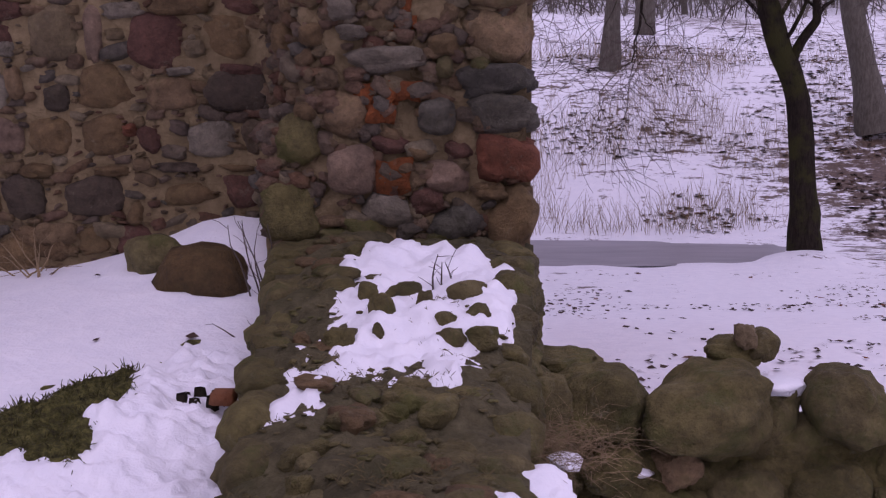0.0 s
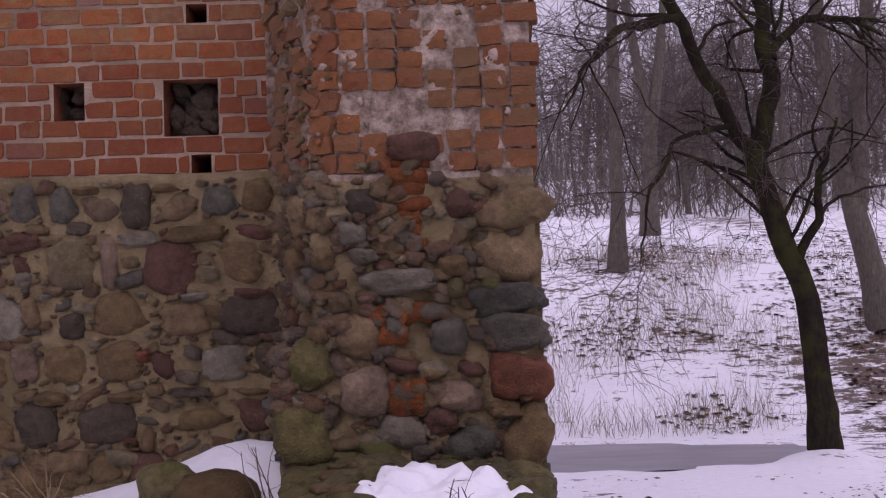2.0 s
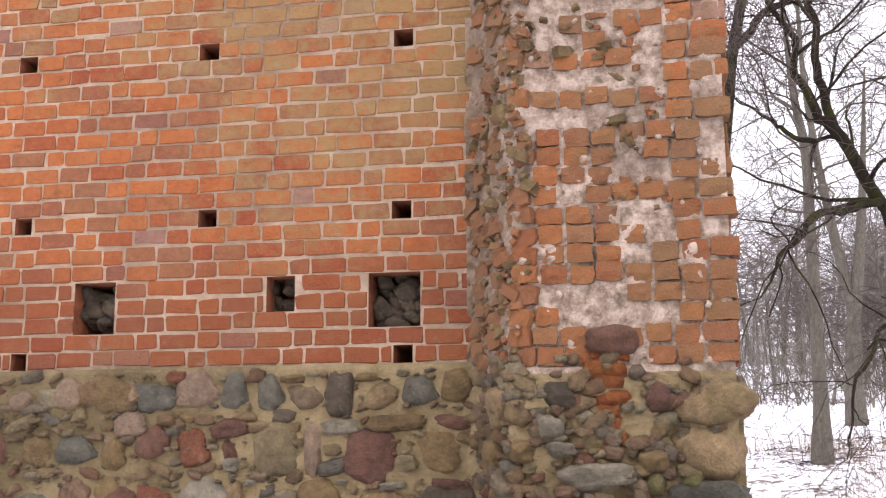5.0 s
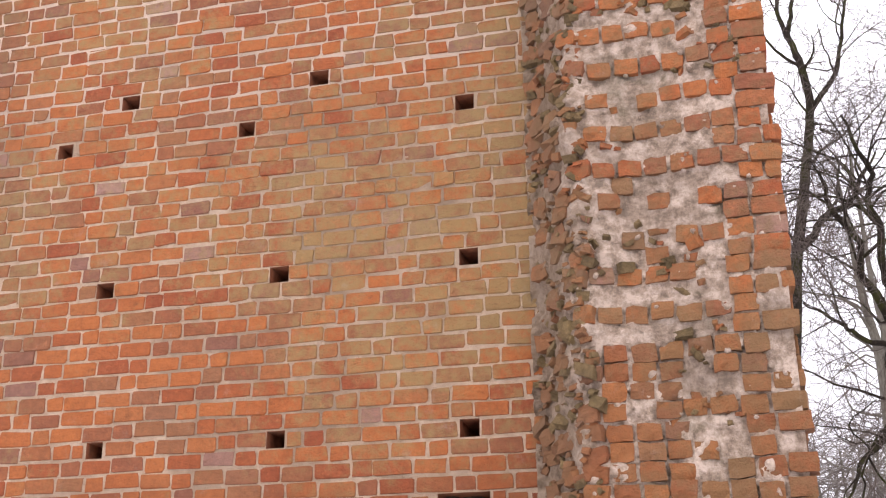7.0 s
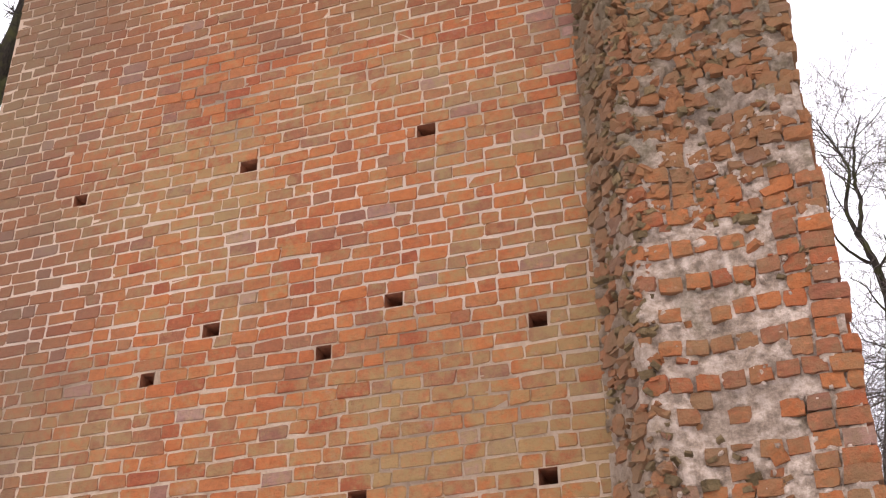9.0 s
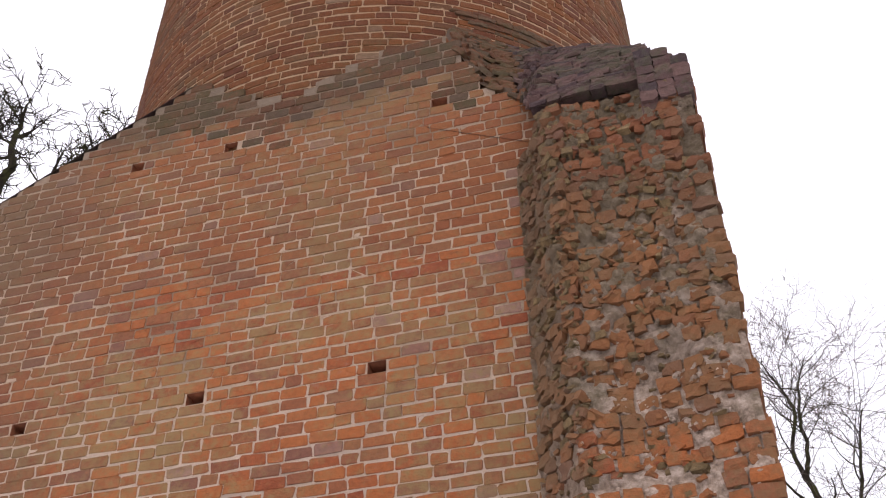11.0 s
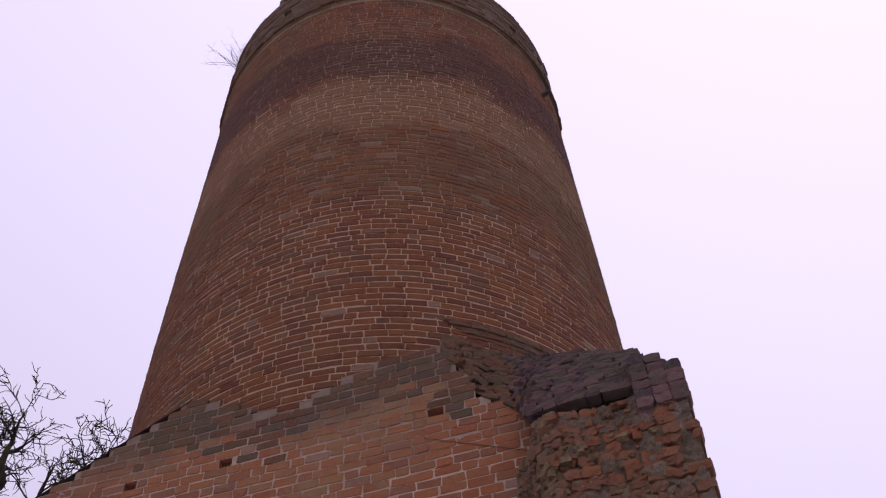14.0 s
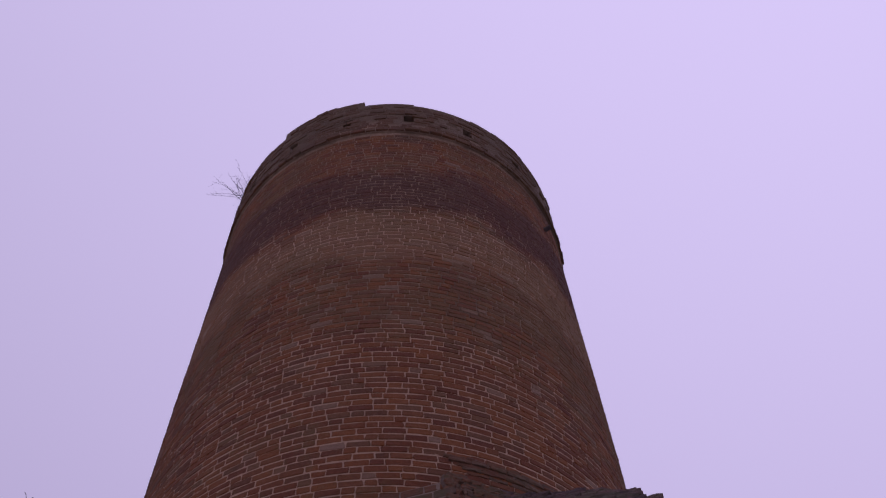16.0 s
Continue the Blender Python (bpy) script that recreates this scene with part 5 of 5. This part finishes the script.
t5 = tree("tree", "tall bare tree whose crown rises beside the wall's edge", [
    ([at(1.4, -1.5, 24), at(2.0, 9, 24), at(2.8, 16, 24), at(3.3, 19.2, 24), at(4.0, 22.2, 24), at(4.6, 24.8, 24), at(4.9, 26.6, 24), at(4.6, 28.2, 24), at(4.1, 29.6, 24)], [0.2, 0.16, 0.14, 0.12, 0.11, 0.10, 0.09, 0.08, 0.065]),
    ([at(3.4, 19.6, 24), at(4.7, 20.8, 23.8), at(6.3, 21.8, 23.6), at(7.6, 23.6, 23.4)], [0.10, 0.08, 0.06, 0.02]),
    ([at(4.1, 29.4, 24), at(3.8, 30.9, 24), at(4.5, 32.9, 24), at(3.5, 34.1, 24), at(3.3, 35.2, 24)], [0.06, 0.045, 0.035, 0.025, 0.01]),
    ([at(4.1, 29.4, 24), at(4.6, 31.0, 24), at(4.5, 32.6, 24), at(5.6, 34.8, 24)], [0.06, 0.045, 0.035, 0.012]),
    ([at(4.9, 26.0, 24), at(6.4, 27.5, 24), at(7.0, 30.0, 24), at(7.8, 32.0, 24)], [0.07, 0.05, 0.035, 0.012])],
    9, (7, 6, 4), 2.3, 0.03, thin=0.006)
tagged(t5, group=G)
t4 = tree("tree", "forked bare tree in the park", [
    ([at(8.0, 1.9, 38), at(8.0, 4, 38), at(8.2, 7, 38), at(8.8, 11, 38), at(9.4, 18, 38)], [0.36, 0.26, 0.22, 0.15, 0.03]),
    ([at(8.2, 7, 38), at(7.4, 11, 38), at(6.6, 18, 38), at(6.4, 24, 38)], [0.19, 0.15, 0.09, 0.03])],
    6, (6, 4, 3), 3.6, 0.0, m_pale_bark, thin=0.013)
tagged(t4, group=G)
# a tall tree behind the tower, whose crown shows beyond the left corner
t6 = tree("tree", "tall gnarled bare tree behind the tower", [
    ([at(-45.2, -7, 16.4), at(-45.0, 20, 16.4), at(-44.6, 30, 16.3), at(-43.9, 35.5, 16.2), at(-43.2, 38.6, 16.1), at(-43.0, 40.5, 16), at(-42.9, 41.6, 16)], [0.48, 0.4, 0.34, 0.28, 0.22, 0.18, 0.13]),
    ([at(-42.9, 41.6, 16), at(-42.5, 43.0, 16), at(-42.9, 44.6, 16), at(-42.6, 45.9, 16)], [0.12, 0.09, 0.06, 0.02]),
    ([at(-43.0, 40.5, 16), at(-43.9, 42.0, 16), at(-44.3, 43.4, 16), at(-44.6, 45, 16)], [0.12, 0.09, 0.06, 0.02]),
    ([at(-43.0, 40.0, 16), at(-40.6, 41.2, 16), at(-38.5, 43.1, 16), at(-37.2, 44.4, 16), at(-35.9, 45.2, 16)], [0.12, 0.09, 0.07, 0.045, 0.015]),
    ([at(-43.9, 35.5, 16.2), at(-42.5, 37, 16.2), at(-41.3, 39.5, 16.2), at(-40.5, 41.3, 16.2), at(-40.1, 42.6, 16.2), at(-39.8, 44.2, 16.2)], [0.16, 0.13, 0.1, 0.08, 0.05, 0.02])],
    8, (5, 5, 4), 1.2, 0.02, thin=0.013, twig=m_bark)
tagged(t6, group=G)
# far woods: trunks and twigs without number
woods_t, woods_b = Soup(), Soup()
r9 = np.random.default_rng(19)
for k in range(230):
    az, y = r9.uniform(-4, 30), 48 + 90 * r9.random() ** 0.9
    x = y * math.tan(radians(az))
    z, rad = height(x, y), r9.uniform(0.07, 0.19)
    hgt = max(4.0, math.tan(radians(r9.uniform(8.0, 11.5) if r9.random() < 0.84 else r9.uniform(12, 16))) * math.hypot(x, y) + 1.6 - z)
    line = limb((x, y, z - 0.3), (r9.normal(0, 0.05), 0, 1), hgt, 0.05, 0.0, r9)
    tube(woods_t, line, np.linspace(rad, 0.04, len(line)), 6)
    for _ in range(32 if y < 90 else 18):
        i = int(r9.integers(2, len(line) - 1))
        p = line[i] + (line[i + 1] - line[i]) * r9.random()
        w = np.array((r9.normal(), r9.normal() * 0.6, r9.uniform(0.1, 1.0)))
        sub = limb(p, w / np.linalg.norm(w), r9.uniform(2, 5), 0.2, 0.0, r9)
        tube(woods_b, sub, np.linspace(0.035, 0.012, len(sub)), 3)
        for _ in range(4):
            q = sub[int(r9.integers(1, len(sub)))]
            w = np.array((r9.normal(), r9.normal(), r9.uniform(-0.3, 1.0)))
            s2 = limb(q, w / np.linalg.norm(w), r9.uniform(0.8, 2), 0.2, 0.0, r9)[::2]
            tube(woods_b, s2, np.linspace(0.02, 0.008, len(s2)), 3)
woods = thing("far_woods", "bare winter woodland beyond the park", "woods", (20, 80, 8), kind="stuff")
part("trunks", woods_t.mesh("trunks", m_pale_bark), woods, kind="stuff")
part("twigs", woods_b.mesh("twigs", m_hazy_twig), woods, kind="stuff")

# brushwood at the foot of the woods
brush = Soup()
for _ in range(1150):
    az, y = r9.uniform(0, 26), r9.uniform(46, 85)
    x = y * math.tan(radians(az))
    w = np.array((r9.normal(0, 0.35), r9.normal(0, 0.3), 1.0))
    sub = limb((x, y, height(x, y) - 0.1), w / np.linalg.norm(w), r9.uniform(1.5, 5.5) * (0.6 + 0.5 * abs(fbm(x * 0.1, y * 0.1, 35))), 0.14, 0.0, r9)
    tube(brush, sub, np.linspace(0.03, 0.012, len(sub)), 3)
    for _ in range(3):
        q = sub[int(r9.integers(1, len(sub)))]
        w = np.array((r9.normal(), r9.normal(), r9.uniform(0.1, 1.2)))
        s2 = limb(q, w / np.linalg.norm(w), r9.uniform(0.6, 1.8), 0.2, 0.0, r9)[::2]
        tube(brush, s2, np.linspace(0.018, 0.008, len(s2)), 3)
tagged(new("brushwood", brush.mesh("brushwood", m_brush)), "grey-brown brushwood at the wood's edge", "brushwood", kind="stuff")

# undergrowth: dry stems on the far bank
stems = Soup()
for _ in range(5200):
    az, y = r9.normal(8.5, 5.0), r9.uniform(22, 34)
    x = y * math.tan(radians(az))
    if fbm(x * 0.35, y * 0.35, 30) < -0.05:
        continue
    z = height(x, y)
    w = np.array((r9.normal(0, 0.25), r9.normal(0, 0.2), 1.0))
    sub = limb((x, y, z - 0.05), w / np.linalg.norm(w), r9.uniform(0.2, 0.8), 0.14, 0.0, r9)[::2]
    tube(stems, sub, np.linspace(0.0042, 0.0025, len(sub)), 3)
tagged(new("undergrowth", stems.mesh("undergrowth", m_straw)), "dry stems standing on the snowy bank", "undergrowth", kind="stuff")

# fallen leaves on the snow
litter = Soup()
for k in range(13000):
    if k < 3900:
        x, y = r9.uniform(0.6, 9), r9.uniform(6, 18)
        if fbm(x * 0.5, y * 0.8, 33) < 0.12:
            continue
        z = height(x, y)
    elif k < 4050:
        x, y = r9.uniform(-4, -0.9), r9.uniform(3, 6.3)
        z = height(x, y)
        if r9.random() < 0.8:
            continue
    else:
        az, y = r9.uniform(1, 22), r9.uniform(21.5, 40)
        x = y * math.tan(radians(az))
        if fbm(x * 0.25, y * 0.5, 31) < 0.05 - 0.06 * (x - 5):
            continue
        z = height(x, y)
    s0 = r9.uniform(0.03, 0.08) * (0.5 if y < 7 else 0.62 if y < 18 else 1.2)
    a = r9.uniform(0, math.tau)
    c0, s1 = math.cos(a), math.sin(a)
    q = np.array([(-1, 0, 0.1), (0, -0.6, 0.3), (1, 0, 0.15), (0, 0.6, 0.02)]) * s0 * r9.uniform(0.5, 1.5, (4, 1))
    litter.add(np.stack([q[:, 0] * c0 - q[:, 1] * s1 + x, q[:, 0] * s1 + q[:, 1] * c0 + y, q[:, 2] + z + 0.01], 1), [(0, 1, 2, 3)])
tagged(new("fallen_leaves", litter.mesh("fallen_leaves", m_leaf)), "dark fallen leaves on the snow", "leaves", kind="stuff")

# ---- by the wall's foot ----
def boulder_thing(name, label, x, y, z, w, d, h, material, turn=0, tilt=0, k=0):
    ob = tagged(new(name, mesh_of(name, *STONES[k], material)), label, "boulder")
    ob.location, ob.scale, ob.rotation_euler = (x, y, z), (w / 2, d / 2, h / 2), (0, radians(tilt), radians(turn))
    return ob


m_boulder = stone_material("brown_boulder", [(0.0, (0.075, 0.052, 0.03)), (1.0, (0.09, 0.06, 0.034))], 0.1)
boulder_thing("boulder", "smooth brown boulder lying in the snow", -1.32, 5.75, 0.56, 0.46, 0.36, 0.32, m_boulder, 0, 8, 10)
boulder_thing("boulder", "greenish field stone behind a boulder", -1.62, 5.95, 0.62, 0.30, 0.26, 0.26, m_mossy, 0, -6, 5)


def mound_z(x, y):
    return height(x, y) - 0.04 + 0.21 * math.exp(-((x + 1.38 - 0.2 * (y - 4)) / 0.42) ** 2 - ((y - 3.85) / 0.6) ** 2) + 0.05 * fbm(x * 6, y * 6, 41) + 0.02 * fbm(x * 22, y * 22, 42, 2)


mv, mf = [], []
for j in range(50):
    for i in range(44):
        x, y = -2.6 + 1.95 * i / 43, 2.9 + 2.2 * j / 49
        mv.append((x, y, mound_z(x, y)))
mf = [(j * 44 + i, j * 44 + i + 1, (j + 1) * 44 + i + 1, (j + 1) * 44 + i) for j in range(49) for i in range(43)]
tagged(new("moss_mound", mesh_of("moss_mound", mv, mf, m_moss)), "mossy rubble mound breaking through the snow", "mound")
fuzz = Soup()
for _ in range(6000):
    x, y = rng.uniform(-2.3, -1.0), rng.uniform(3.0, 4.9)
    if x > -1.2 or mound_z(x, y) < height(x, y) + 0.005:
        continue
    w = np.array((rng.normal(0, 0.5), rng.normal(0, 0.5), 0.8))
    line = limb((x, y, mound_z(x, y) - 0.005), w / np.linalg.norm(w), rng.uniform(0.015, 0.05), 0.2, -0.1, rng)[::2]
    tube(fuzz, line, np.linspace(0.003, 0.001, len(line)), 3)
tagged(new("moss_tufts", fuzz.mesh("moss_tufts", m_moss)), "tufts of moss and short grass", "moss", kind="stuff")
snow_patch("snow_patch", -2.4, -0.66, 2.9, 4.9, mound_z, lambda x, y: max(smooth(-1.42, -1.12, x), 1.0 - smooth(3.35, 3.72, y)) - 0.5 + 0.4 * fbm(x * 3, y * 3, 44, 3), 0.05,
           "snow lying on the mossy mound")


def shrub(name, label, x, y, z, count, tall, material, seed, spread=0.35):
    r = np.random.default_rng(seed)
    ob = thing(name, label, "shrub", (x, y, z))
    s0, s1 = Soup(), Soup()
    for _ in range(count):
        w = np.array((r.normal(0, spread), r.normal(0, spread), 1.0))
        line = limb((x + r.normal(0, 0.05), y + r.normal(0, 0.04), z - 0.03), w / np.linalg.norm(w), tall * r.uniform(0.5, 1.1), 0.16, 0.0, r)
        rr = np.linspace(0.006, 0.002, len(line))
        tube(s0, line, rr, 4)
        ramify(s1, s1, line, rr, 0, tall * 0.3, r, (3,), 0.0, 0.0018)
    part("stalk", s0.mesh("stalk", material), ob, kind="stuff")
    part("twigs", s1.mesh("twigs", material), ob, kind="stuff")
    return ob


shrub("shrub", "dry bramble stems at the wall's foot", -2.30, 6.15, height(-2.3, 6.15), 9, 0.36, m_straw, 51, 0.6)
shrub("shrub", "thin dark sapling beside the wall corner", -1.02, 5.6, 0.50, 5, 0.42, m_twig, 52, 0.25)
shrub("shrub", "thin dark twigs in the snow", -1.0, 5.0, 0.36, 4, 0.3, m_twig, 53, 0.4)
shrub("dry_weed", "single dry weed stalk on the wall top", -0.18, 4.9, low_z(-0.18, 4.9), 3, 0.30, m_twig, 54, 0.12)
stump = thing("stump", "small rotten stump with a broken brick", "stump", (-1.0, 4.2, 0.25))
sv2 = Soup()
for k in range(26):
    a = k * 0.9
    tube(sv2, [(-1.0 + 0.06 * math.cos(a), 4.2 + 0.05 * math.sin(a), 0.2), (-1.0 + 0.075 * math.cos(a), 4.2 + 0.06 * math.sin(a), 0.37 + 0.04 * math.sin(k * 5.0))], [0.05, 0.02], 5)
part("wood", sv2.mesh("wood", m_bark), stump)
ob = part("brick", mesh_of("brick", brick_points(0.085, 0.05, 0.05, 0.03), BRICK_FACES, m_core_brick), stump, "orange broken brick", at=(-0.90, 4.1, 0.41))

tuft = Soup()
for _ in range(700):
    x, y = rng.normal(0.20, 0.13), rng.normal(3.85, 0.16)
    w = np.array((rng.normal(0.2, 0.5), rng.normal(-0.4, 0.4), 0.6))
    line = limb((x, y, 0.32 + rng.normal(0, 0.02)), w / np.linalg.norm(w), rng.uniform(0.06, 0.17), 0.1, -0.25, rng)[::2]
    tube(tuft, line, np.linspace(0.0010, 0.0005, len(line)), 3)
tagged(new("grass_tuft", tuft.mesh("grass_tuft", m_straw)), "dry yellow grass hanging over the wall", "grass", kind="stuff")

# bush and iron on the tower
shrub("tower_shrub", "small bare bush growing from the tower's rim", -5.36, 7.68, 20.98, 26, 0.85, m_bark, 55, 0.55)
iron = thing("iron_anchor", "short iron anchor on the tower's side", "anchor", (AXIS.x + radius(18.9) * 0.955, AXIS.y - radius(18.9) * 0.29, 18.9))
av = Soup()
tube(av, [(iron.location.x - 0.05, iron.location.y, 18.9), (iron.location.x + 0.12, iron.location.y - 0.04, 18.92)], [0.04, 0.04], 6)
part("bar", av.mesh("bar", m_iron), iron)

# ---- single bricks of the base's lower courses and of the stub ----
for cx, y, z, w in single[:300]:
    kind = LONG if w > 0.16 else SHORT
    ob = part("brick", kind[int(rng.integers(len(kind)))], wall, at=(cx, y, z))
    ob.scale = (w / (0.205 if w > 0.16 else 0.122), 1, 1)
more = Soup()
for cx, y, z, w in single[300:]:
    more.add(brick_points(w, 0.088, 0.05, 0.0) + (cx, y, z), BRICK_FACES)
if more.n:
    part("brickwork", more.mesh("brickwork", m_brick, False), wall, "weathered red brick courses", "stuff")
for v, place in singles_stub:
    part("brick", mesh_of("brick", v, TORN_FACES, m_core_brick, False), core, at=place)
